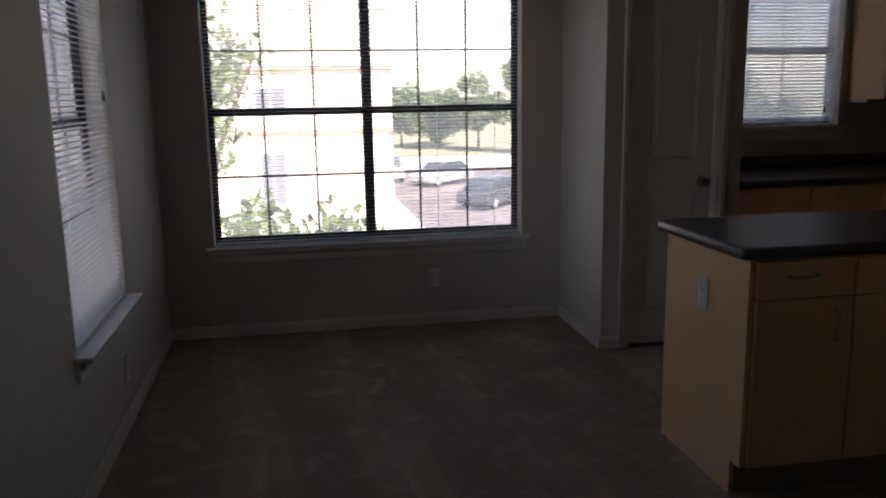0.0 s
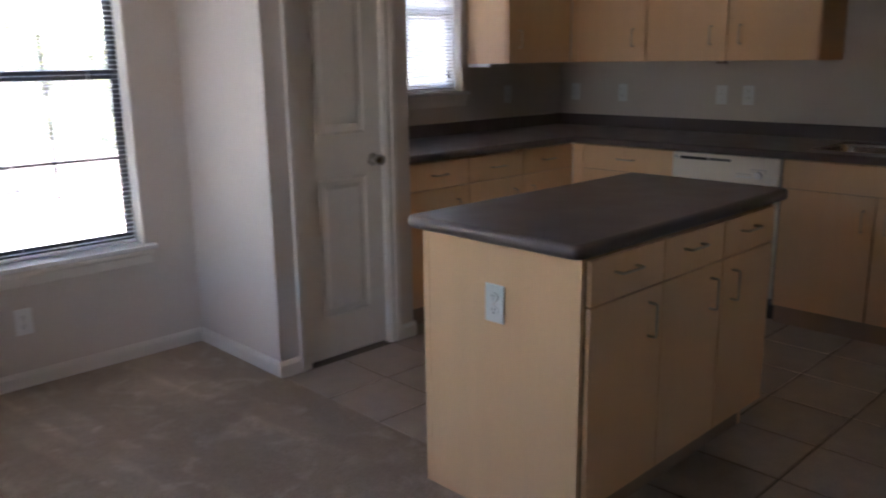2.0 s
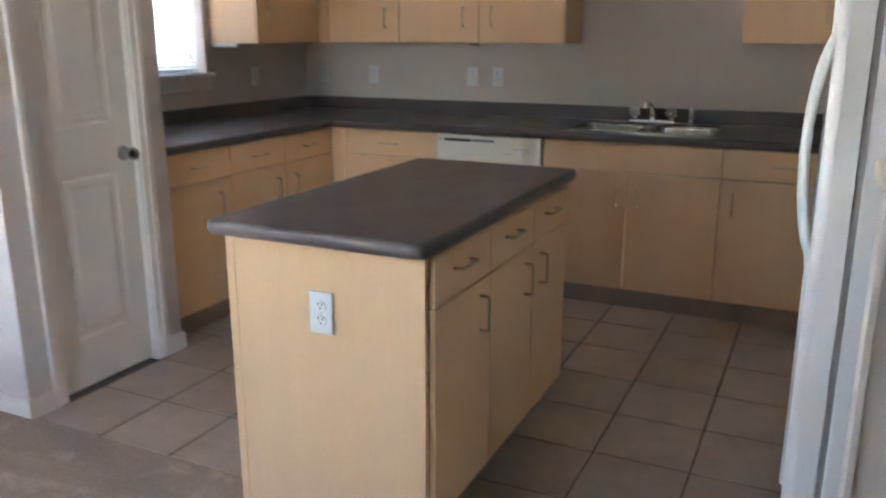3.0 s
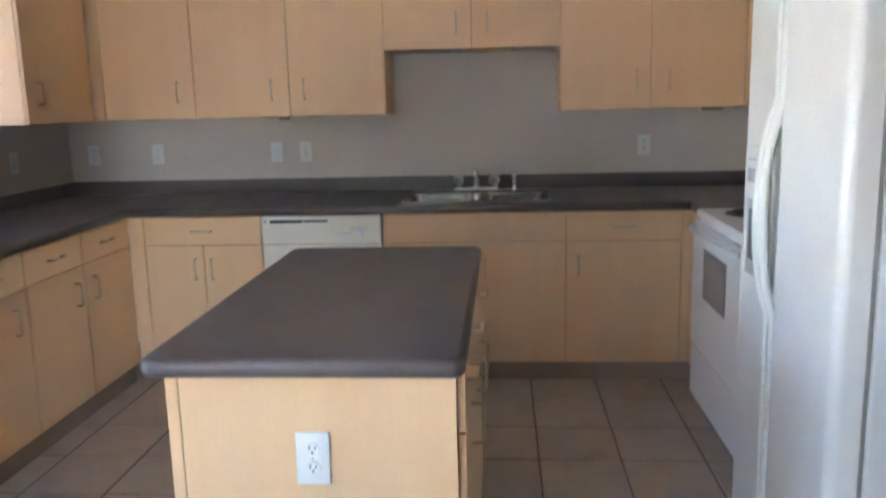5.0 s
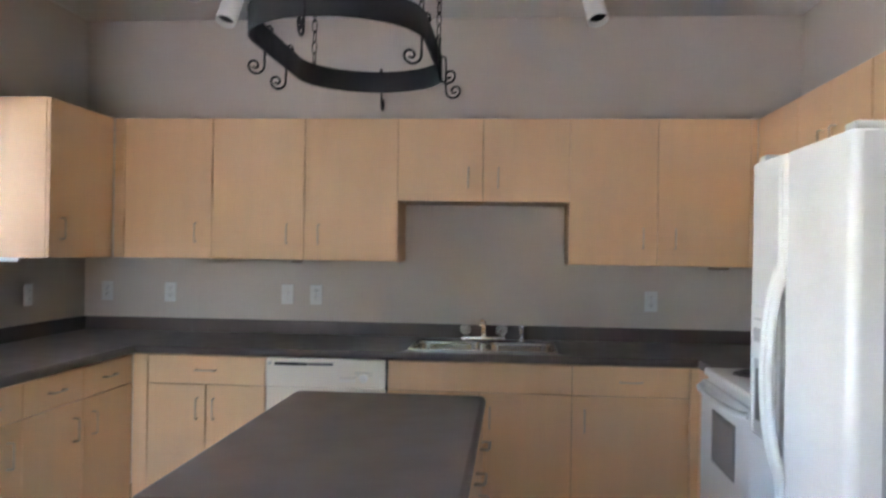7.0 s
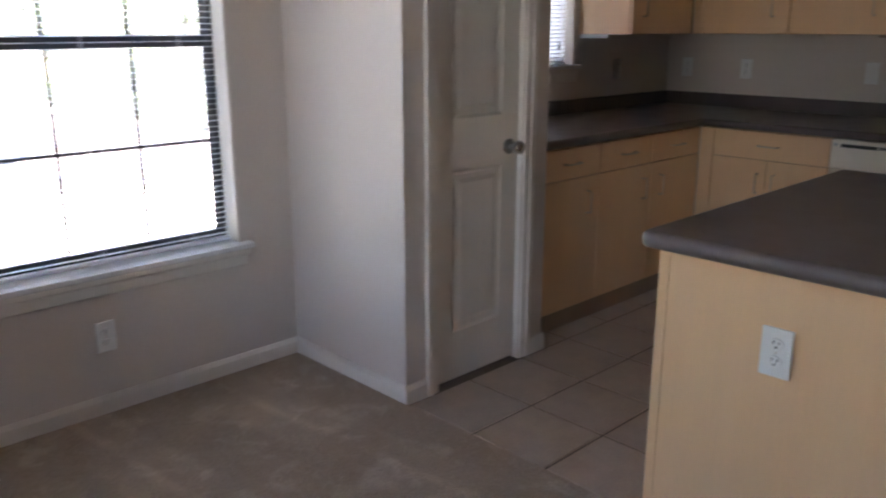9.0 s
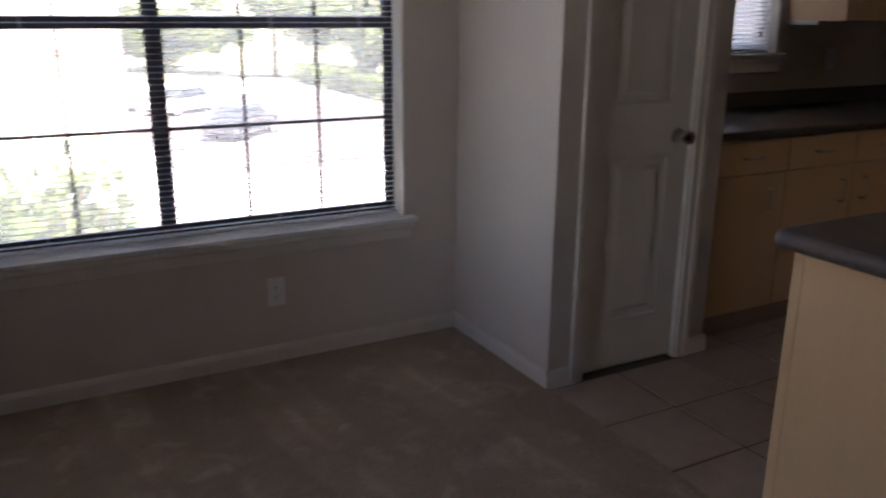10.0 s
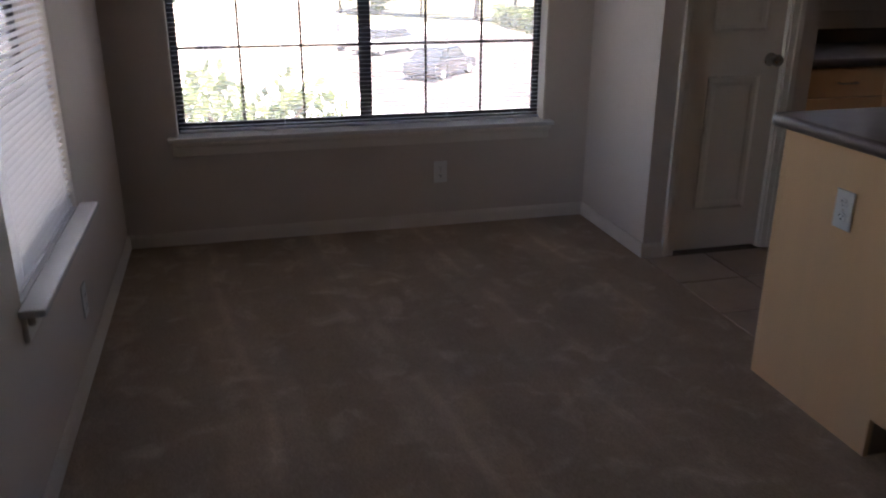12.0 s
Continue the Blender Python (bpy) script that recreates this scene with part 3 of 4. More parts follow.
def base_unit(at, w, fronts, depth=0.66, name="base_cabinet", label="maple laminate base cabinet with slab doors", toe=True, toe_h=0.10, body_x=(0, 0)):
    c = thing(name, at, label, "cabinet", group="kitchen base cabinets")
    part("body", boxes((body_x[0], w - body_x[1], 0, depth, toe_h, 0.872)), M_MAPLE_SHADE, c)
    if toe:
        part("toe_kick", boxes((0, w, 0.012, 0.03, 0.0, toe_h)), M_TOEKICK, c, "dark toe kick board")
    for f in fronts:
        front(c, *f)
    return c


ZB, ZD, ZT = 0.10, 0.722, 0.866
FE = 2.246   # face of the sink run's carcasses
EAST = -90


def east(y):
    return pose(FE, y, 0, 0, 0, EAST)


# sink run, from the north corner to the south
c = base_unit(east(0.075), 0.08, [(0, 0.08, ZB, ZT, "filler")], depth=0.66, label="narrow maple laminate corner filler of the base run")
base_unit(east(-0.005), 0.61, [(0, 0.61, ZD, ZT, "drawer_front", (0.305, 0.795, 'h')), (0, 0.305, ZB, ZD, "door", (0.262, 0.60, 'v')), (0.305, 0.61, ZB, ZD, "door", (0.348, 0.60, 'v'))],
          label="maple laminate base cabinet with one drawer and two doors")
base_unit(east(-1.235), 0.908, [(0, 0.908, ZD, ZT, "false_front"), (0, 0.457, ZB, ZD, "door", (0.405, 0.60, 'v')), (0.457, 0.908, ZB, ZD, "door", (0.51, 0.60, 'v'))],
          label="maple laminate sink cabinet with two doors")
base_unit(east(-2.143), 0.56, [(0, 0.56, ZD, ZT, "drawer_front", (0.28, 0.795, 'h')), (0, 0.56, ZB, ZD, "door", (0.06, 0.60, 'v'))],
          label="maple laminate base cabinet with one drawer and one door")
base_unit(east(-2.703), 0.065, [(0, 0.065, ZB, ZT, "filler")], label="narrow maple laminate corner filler of the base run")
# north run under the kitchen window
FN = 0.093


def north(x):
    return pose(x, FN, 0)


LN = "maple laminate base cabinet with one drawer under the window"
base_unit(north(PX + 0.004), 0.496, [(0, 0.496, ZD, ZT, "drawer_front", (0.27, 0.795, 'h')), (0, 0.496, ZB, ZD, "door", (0.40, 0.60, 'v'))], depth=0.62, label=LN)
base_unit(north(1.30), 0.455, [(0, 0.455, ZD, ZT, "drawer_front", (0.228, 0.795, 'h')), (0, 0.455, ZB, ZD, "door", (0.375, 0.60, 'v'))], depth=0.62, label=LN)
base_unit(north(1.755), 0.471, [(0, 0.471, ZD, ZT, "drawer_front", (0.225, 0.795, 'h')), (0, 0.471, ZB, ZD, "door", (0.078, 0.60, 'v'))], depth=0.62, label=LN)
# south run beside the stove
FS = -2.765


def south(x):
    return pose(x, FS, 0, 0, 0, 180)


base_unit(south(2.245), 0.315, [(0, 0.315, ZB, ZT, "filler")], depth=0.66, label="narrow maple laminate filler beside the stove")
base_unit(south(1.16), 0.335, [(0, 0.335, ZD, ZT, "drawer_front", (0.167, 0.795, 'h')), (0, 0.335, ZB, ZD, "door", (0.06, 0.60, 'v'))], depth=0.66,
          label="narrow maple laminate base cabinet between stove and refrigerator")


# countertops with rounded noses
def counter_main():
    x0, x1 = PX + 0.002, XE - 0.001
    y1 = YN - 0.001
    cx, cy = 2.200, 0.047
    ys = -2.735
    hole = (2.325, 2.775, -2.075, -1.325)
    us = [x0, cx, hole[0], hole[1], x1]
    vs = [YS + 0.001, hole[2], hole[3], cy, y1]
    bm = grid_solid(sorted(us + [1.94]), sorted(vs + [ys]),
                    lambda u, v: (v > cy or u > cx or (v < ys and u > 1.94)) and not (hole[0] < u < hole[1] and hole[2] < v < hole[3]),
                    0.874, 0.914, lambda u, v, w: (u, v, w))

    def nose(p, e):
        fx = abs(p.x - cx) < 1e-4 and p.y < cy and p.y > ys
        fy = abs(p.y - cy) < 1e-4 and p.x < cx
        return (fx or fy) and abs(e.verts[0].co.z - e.verts[1].co.z) < 1e-5
    bevel_where(bm, nose, 0.014, 3)
    ct = part("countertop", bm, M_COUNTER, smooth=True)
    tagged(ct, "dark brown speckled laminate countertop with rounded front edge", "countertop")
    part("backsplash", boxes((XE - 0.022, XE - 0.001, YS + 0.001, YN - 0.022, 0.9135, 0.993, 0.004), (PX + 0.002, XE - 0.001, YN - 0.022, YN - 0.001, 0.9135, 0.993, 0.004)), M_COUNTER, ct)
    ct2 = part("countertop", boxes((0.825, 1.16, -3.43, -2.735, 0.874, 0.914, 0.012, 3)), M_COUNTER)
    tagged(ct2, "short dark laminate countertop beside the refrigerator", "countertop")


counter_main()


# upper cabinets
def upper_unit(at, w, z0, z1, fronts, label, depth=0.34):
    c = thing("wall_cabinet", at, label, "cabinet", group="kitchen wall cabinets")
    part("body", boxes((0.016, w - 0.016, 0, depth, z0 + 0.0005, z1 - 0.0005)), M_MAPLE_SHADE, c)
    part("side_panel", boxes((0.0005, 0.0155, 0.002, depth, z0, z1)), M_MAPLE, c)
    part("side_panel", boxes((w - 0.0155, w - 0.0005, 0.002, depth, z0, z1)), M_MAPLE, c)
    for f in fronts:
        front(c, *f)
    return c


U0, U1, UM = 1.351, 2.128, 1.68
FU = 2.60


def eup(y):
    return pose(FU, y, 0, 0, 0, EAST)


HZ = U0 + 0.145
LU = "tall maple laminate wall cabinet with slab doors"
upper_unit(eup(0.372), 0.564, U0, U1, [(0, 0.062, U0, U1, "filler"), (0.062, 0.564, U0, U1, "door", (0.475, HZ, 'v'))], "maple laminate corner wall cabinet with one door", 0.323)
upper_unit(eup(-0.192), 1.031, U0, U1, [(0, 0.518, U0, U1, "door", (0.425, HZ, 'v')), (0.518, 1.031, U0, U1, "door", (0.60, HZ, 'v'))], LU, 0.323)
upper_unit(eup(-1.223), 0.918, UM, U1, [(0, 0.459, UM, U1, "door", (0.38, UM + 0.13, 'v')), (0.459, 0.918, UM, U1, "door", (0.54, UM + 0.13, 'v'))],
           "short maple laminate wall cabinet above the sink", 0.323)
upper_unit(eup(-2.141), 0.968, U0, U1, [(0.934, 0.968, U0, U1, "filler"), (0, 0.46, U0, U1, "door", (0.385, HZ, 'v')), (0.46, 0.934, U0, U1, "door", (0.55, HZ, 'v'))], LU, 0.323)
upper_unit(pose(1.96, 0.394, 0), 0.622, U0, U1, [(0, 0.622, U0, U1, "door", (0.10, U0 + 0.145, 'v'))], "maple laminate wall cabinet beside the kitchen window", 0.33)
FSU = -3.128


def sup(x):
    return pose(x, FSU, 0, 0, 0, 180)


upper_unit(sup(2.583), 0.578, U0, U1, [(0, 0.578, U0, U1, "door")], "maple laminate corner wall cabinet with one plain door", 0.31)
upper_unit(sup(2.003), 0.757, 1.76, U1, [(0, 0.378, 1.76, U1, "door", (0.315, 1.882, 'v')), (0.378, 0.757, 1.76, U1, "door", (0.44, 1.882, 'v'))],
           "short maple laminate wall cabinet above the stove", 0.31)
upper_unit(sup(1.244), 1.22, 1.76, U1, [(0, 0.61, 1.76, U1, "door"), (0.61, 1.22, 1.76, U1, "door")], "short maple laminate wall cabinet above the refrigerator", 0.31)
for yy, ww in ((-0.66, 0.05), (-2.93, 0.10)):
    s = part("cabinet_clip", boxes((2.62, 2.66, yy - ww / 2, yy + ww / 2, U0 - 0.014, U0 - 0.0005, 0.002)), M_TOEKICK)
    tagged(s, "small dark fitting under the wall cabinet", "fitting")


s = part("cabinet_bracket", boxes((1.964, 1.985, 0.53, 0.715, U0 - 0.02, U0 - 0.0005, 0.002)), M_WHITE_SM)
tagged(s, "small white strip under the end of the wall cabinet", "fitting")


# ---- island ----
IX0, IX1, IY0, IY1 = -0.147, 0.958, -1.738, -1.129
def island():
    w = IX1 - IX0
    u = w / 3
    isl = thing("kitchen_island", pose(IX0, IY0, 0), "maple laminate kitchen island with drawers, doors and an outlet", "island")
    th = 0.132
    part("body", boxes((0, w, 0, IY1 - IY0 - 0.018, th, 0.872)), M_MAPLE_SHADE, isl)
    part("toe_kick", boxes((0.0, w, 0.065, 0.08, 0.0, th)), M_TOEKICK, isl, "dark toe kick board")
    part("back_panel", boxes((0.0, w, IY1 - IY0 - 0.017, IY1 - IY0, 0.0, 0.872, 0.001, 1)), M_MAPLE, isl)
    # end panel with a notch for the toe kick and a thin edge strip
    D = IY1 - IY0
    bm = grid_solid([0, 0.062, D - 0.028], [0.0, th, 0.872], lambda a, b: not (a < 0.062 and b < th), -0.018, -0.001, lambda a, b, q: (q, a, b))
    part("end_panel", bm, M_MAPLE, isl)
    part("edge_strip", boxes((-0.018, -0.001, D - 0.026, D + 0.001, 0.0, 0.872, 0.001, 1)), M_MAPLE, isl)
    bm = grid_solid([0, 0.062, D], [0.0, th, 0.872], lambda a, b: not (a < 0.062 and b < th), w + 0.001, w + 0.018, lambda a, b, q: (q, a, b))
    part("end_panel", bm, M_MAPLE, isl)
    zd = 0.735
    for k in range(3):
        x0, x1 = k * u, (k + 1) * u
        front(isl, x0, x1, zd, 0.866, "drawer_front", ((x0 + x1) / 2 - 0.02, 0.815, 'h'))
        hx = x1 - 0.075 if k < 2 else x0 + 0.07
        front(isl, x0, x1, th, zd, "door", (hx, 0.637, 'v'))
    bm = boxes((-0.205 - IX0, 1.070 - IX0, -1.76 - IY0, -1.087 - IY0, 0.872, 0.914))
    bevel_where(bm, lambda p, e: abs(e.verts[0].co.z - e.verts[1].co.z) > 0.01, 0.03, 4)
    bevel_where(bm, lambda p, e: abs(e.verts[0].co.z - e.verts[1].co.z) < 1e-4 and e.calc_face_angle(0) > 1.2, 0.016, 3)
    ct = part("island_countertop", bm, M_COUNTER, smooth=True)
    ct.matrix_basis = pose(IX0, IY0, 0.0004)
    tagged(ct, "dark brown speckled laminate island top with rounded corners", "countertop")


island()


# ---- outlets and switches ----
def outlet(at, label, kind_="outlet"):
    o = thing("wall_" + kind_, at, label, kind_, group="outlets and switches")
    part("cover_plate", boxes((-0.036, 0.036, -0.006, -0.0003, -0.058, 0.058, 0.0028)), M_WHITE_SM, o)
    if kind_ == "outlet":
        for z in (0.0205, -0.0205):
            bm = bmesh.new()
            lathe(bm, [(0.0165, 0.0), (0.0165, 0.002), (0.0155, 0.0028)], 20, pose(0, -0.0058, z, 90, 0, 0) @ Matrix.Diagonal((1, 0.86, 1, 1)))
            face = part("receptacle", bm, M_WHITE_SM, o)
            part("slots", boxes((-0.0075, -0.005, -0.0091, -0.0075, z + 0.000, z + 0.009), (0.005, 0.0075, -0.0091, -0.0075, z + 0.001, z + 0.008), (-0.0022, 0.0022, -0.0091, -0.0075, z - 0.009, z - 0.004)),
                 M_OUTLET_DARK, face)
        part("screw", boxes((-0.002, 0.002, -0.0072, -0.005, -0.002, 0.002)), M_NICKEL, o)
    else:
        part("toggle", boxes((-0.004, 0.004, -0.017, -0.0055, -0.004, 0.012, 0.001)), M_WHITE_SM, o)
        part("toggle_frame", boxes((-0.008, 0.008, -0.0068, -0.005, -0.015, 0.015, 0.0008)), M_WHITE_SM, o)
        for z in (0.03, -0.03):
            part("screw", boxes((-0.002, 0.002, -0.0072, -0.005, z - 0.002, z + 0.002)), M_NICKEL, o)
    return o


LO = "white duplex outlet on the greige kitchen wall"
for y, k in ((0.575, "outlet"), (0.184, "outlet"), (-0.529, "switch"), (-0.70, "outlet"), (-2.63, "outlet")):
    outlet(pose(XE, y, 1.147, 0, 0, EAST), LO if k == "outlet" else "white toggle switch on the greige kitchen wall", kind_=k)
outlet(pose(2.35, YN, 1.147), LO)
outlet(pose(-0.825, YN, 0.30), "white outlet low on the window wall")
outlet(pose(XW, -0.52, 0.255, 0, 0, 90), "white outlet low on the side wall")
outlet(pose(IX0 - 0.0185, -1.436, 0.689, 0, 0, EAST), "white duplex outlet on the island end panel")


# ---- dishwasher ----
def dishwasher():
    w = 0.612
    d = thing("dishwasher", pose(FE, -0.619, 0, 0, 0, EAST), "white built-in dishwasher with control panel under the counter", "dishwasher")
    part("tub", boxes((0.004, w - 0.004, 0.0, 0.60, 0.09, 0.868)), M_GASKET, d)
    part("door_panel", boxes((0.004, w - 0.004, -0.022, -0.001, 0.13, 0.722, 0.004)), M_BISQUE, d)
    cp = part("control_panel", boxes((0.004, w - 0.004, -0.034, -0.001, 0.726, 0.868, 0.007)), M_BISQUE, d)
    part("vent", boxes((0.05, 0.215, -0.0352, -0.0335, 0.832, 0.848)), M_BLACK, cp)
    # no hollow is cut: a dark plate paints the recess's shade
    part("handle_recess_shade", boxes((0.22, 0.345, -0.0352, -0.0335, 0.834, 0.848)), M_GASKET, cp)
    part("badge", boxes((0.018, 0.032, -0.0352, -0.0335, 0.834, 0.850)), M_GREYPL, cp)
    bm = bmesh.new()
    lathe(bm, [(0.021, 0.0), (0.020, 0.012), (0.018, 0.015)], 20, pose(0.50, -0.034, 0.775, 90, 0, 0))
    part("dial", bm, M_WHITE_SM, cp, smooth=True)
    for k in range(3):
        part("button", boxes((0.38 + 0.03 * k, 0.402 + 0.03 * k, -0.0375, -0.0335, 0.757, 0.768, 0.001)), M_WHITE_SM, cp)
    part("legend", boxes((0.455, 0.545, -0.0346, -0.0337, 0.802, 0.8055), (0.46, 0.475, -0.0346, -0.0337, 0.79, 0.793), (0.525, 0.545, -0.0346, -0.0337, 0.79, 0.793), (0.38, 0.46, -0.0346, -0.0337, 0.776, 0.779)), M_GREYPL, cp)
    part("kick_plate", boxes((0.004, w - 0.004, 0.05, 0.06, 0.0, 0.12)), M_BLACK, d)


dishwasher()


# ---- sink and faucet ----
def sink():
    s = thing("kitchen_sink", pose(2.55, -1.70, 0.914), "stainless steel double-bowl sink set in the dark counter", "sink")
    X, Y = 0.245, 0.378
    bowls = ((-0.362, -0.018), (0.018, 0.362))
    us = [-X, -0.215, 0.165, X]
    vs = [-Y, bowls[0][0], bowls[0][1], bowls[1][0], bowls[1][1], Y]
    bm = grid_solid(us, vs, lambda u, v: not (-0.215 < u < 0.165 and any(a < v < b for a, b in bowls)), 0.0003, 0.003, lambda u, v, w: (u, v, w))
    part("rim", bm, M_RIM, s)
    for a, b in bowls:
        bm = bmesh.new()
        levels = [(0.0, 0.0025), (0.006, -0.01), (0.012, -0.14), (0.035, -0.168), (0.12, -0.174)]
        rings = []
        for ins, z in levels:
            x0, x1, y0, y1 = -0.215 + ins, 0.165 - ins, a + ins, b - ins
            r = 0.05
            ring = []
            for cx, cy, a0 in ((x1 - r, y1 - r, 0), (x0 + r, y1 - r, 90), (x0 + r, y0 + r, 180), (x1 - r, y0 + r, 270)):
                for k in range(5):
                    t = radians(a0 + 22.5 * k)
                    ring.append(bm.verts.new((cx + r * math.cos(t), cy + r * math.sin(t), z)))
            rings.append(ring)
        for A, B in zip(rings, rings[1:]):
            n = len(A)
            for k in range(n):
                bm.faces.new((A[k], A[(k + 1) % n], B[(k + 1) % n], B[k]))
        bm.faces.new(rings[-1])
        bowl = part("bowl", bm, M_STEEL, s, smooth=True)
        bm = bmesh.new()
        lathe(bm, [(0.042, 0), (0.04, 0.003), (0.03, 0.001)], 20, pose(-0.02, (a + b) / 2, -0.1735))
        part("drain", bm, M_CHROME, bowl, smooth=True)
    f = thing("kitchen_faucet", pose(2.765, -1.69, 0.92), "chrome two-handle kitchen faucet on the sink rim", "faucet")
    part("base_plate", boxes((-0.028, 0.028, -0.125, 0.125, 0.0, 0.022, 0.009, 3)), M_CHROME, f, smooth=True)
    bm = bmesh.new()
    tube(bm, [(0, 0, 0.02), (0, 0, 0.055), (-0.01, 0, 0.075), (-0.06, 0, 0.105), (-0.13, 0, 0.125), (-0.185, 0, 0.128), (-0.2, 0, 0.118), (-0.203, 0, 0.1)],
         [0.019, 0.016, 0.0145, 0.013, 0.012, 0.012, 0.012, 0.012], 12)
    part("spout", bm, M_CHROME, f, smooth=True)
    for y in (-0.1, 0.1):
        bm = bmesh.new()
        lathe(bm, [(0.018, 0.02), (0.014, 0.03), (0.015, 0.036), (0.028, 0.042), (0.031, 0.055), (0.029, 0.075), (0.02, 0.082)], 12, pose(0, y, 0))
        part("tap_handle", bm, M_KNOB, f, "faceted clear and chrome tap handle", smooth=False)
    sp = thing("side_sprayer", pose(2.765, -1.90, 0.92), "chrome side sprayer beside the kitchen faucet", "sprayer")
    bm = bmesh.new()
    lathe(bm, [(0.022, 0.0), (0.021, 0.006), (0.014, 0.012), (0.012, 0.03), (0.014, 0.06), (0.018, 0.075), (0.016, 0.088), (0.008, 0.09)], 16)
    part("spray_head", bm, M_CHROME, sp, smooth=True)


sink()


# ---- stove ----
def stove():
    w = 0.757
    s = thing("electric_stove", pose(1.925, -2.715, 0, 0, 0, 180), "white electric stove with black coil burners and an oven window", "stove")
    part("body", boxes((0.002, w - 0.002, 0.0, 0.685, 0.03, 0.885)), M_WHITE, s)
    ck = part("cooktop", boxes((0.0, w, -0.018, 0.688, 0.886, 0.918, 0.009, 3)), M_WHITE, s, smooth=True)
    for x, y, r in ((0.20, 0.17, 0.095), (0.56, 0.17, 0.075), (0.20, 0.48, 0.075), (0.56, 0.48, 0.095)):
        bm = bmesh.new()
        lathe(bm, [(r + 0.018, 0.0), (r + 0.016, 0.004), (r + 0.008, 0.003), (r, -0.001)], 28, pose(x, y, 0.9183))
        bowl = part("drip_bowl", bm, M_BLACK, ck, smooth=True)
        bm = bmesh.new()
        pts = []
        for k in range(100):
            a = k / 100 * 2 * math.pi * 4
            rr = 0.018 + (r - 0.022) * k / 99
            pts.append((x + rr * math.cos(a), y + rr * math.sin(a), 0.928))
        tube(bm, pts, 0.0042, 6)
        part("coil", bm, M_BLACK, s, smooth=True)
    dr = part("oven_door", boxes((0.006, w - 0.006, -0.03, -0.002, 0.312, 0.868, 0.008, 3)), M_WHITE, s, smooth=True)
    part("window_border", boxes((0.215, 0.56, -0.0325, -0.029, 0.56, 0.775, 0.002)), M_GASKET, dr)
    part("oven_window", boxes((0.228, 0.547, -0.0345, -0.0315, 0.573, 0.762)), M_OVENGLASS, dr)
    bm = bmesh.new()
    pts = [(0.03 + (w - 0.06) * k / 14, -0.03 - 0.045 * math.sin(math.pi * k / 14) ** 0.4, 0.845) for k in range(15)]
    tube(bm, pts, 0.013, 10)
    part("handle", bm, M_WHITE_SM, dr, "bowed white door handle", smooth=True)
    part("storage_drawer", boxes((0.006, w - 0.006, -0.026, -0.002, 0.07, 0.304, 0.008, 3)), M_WHITE, s, smooth=True)
    part("kick_strip", boxes((0.01, w - 0.01, 0.01, 0.03, 0.0, 0.06)), M_BLACK, s)


stove()


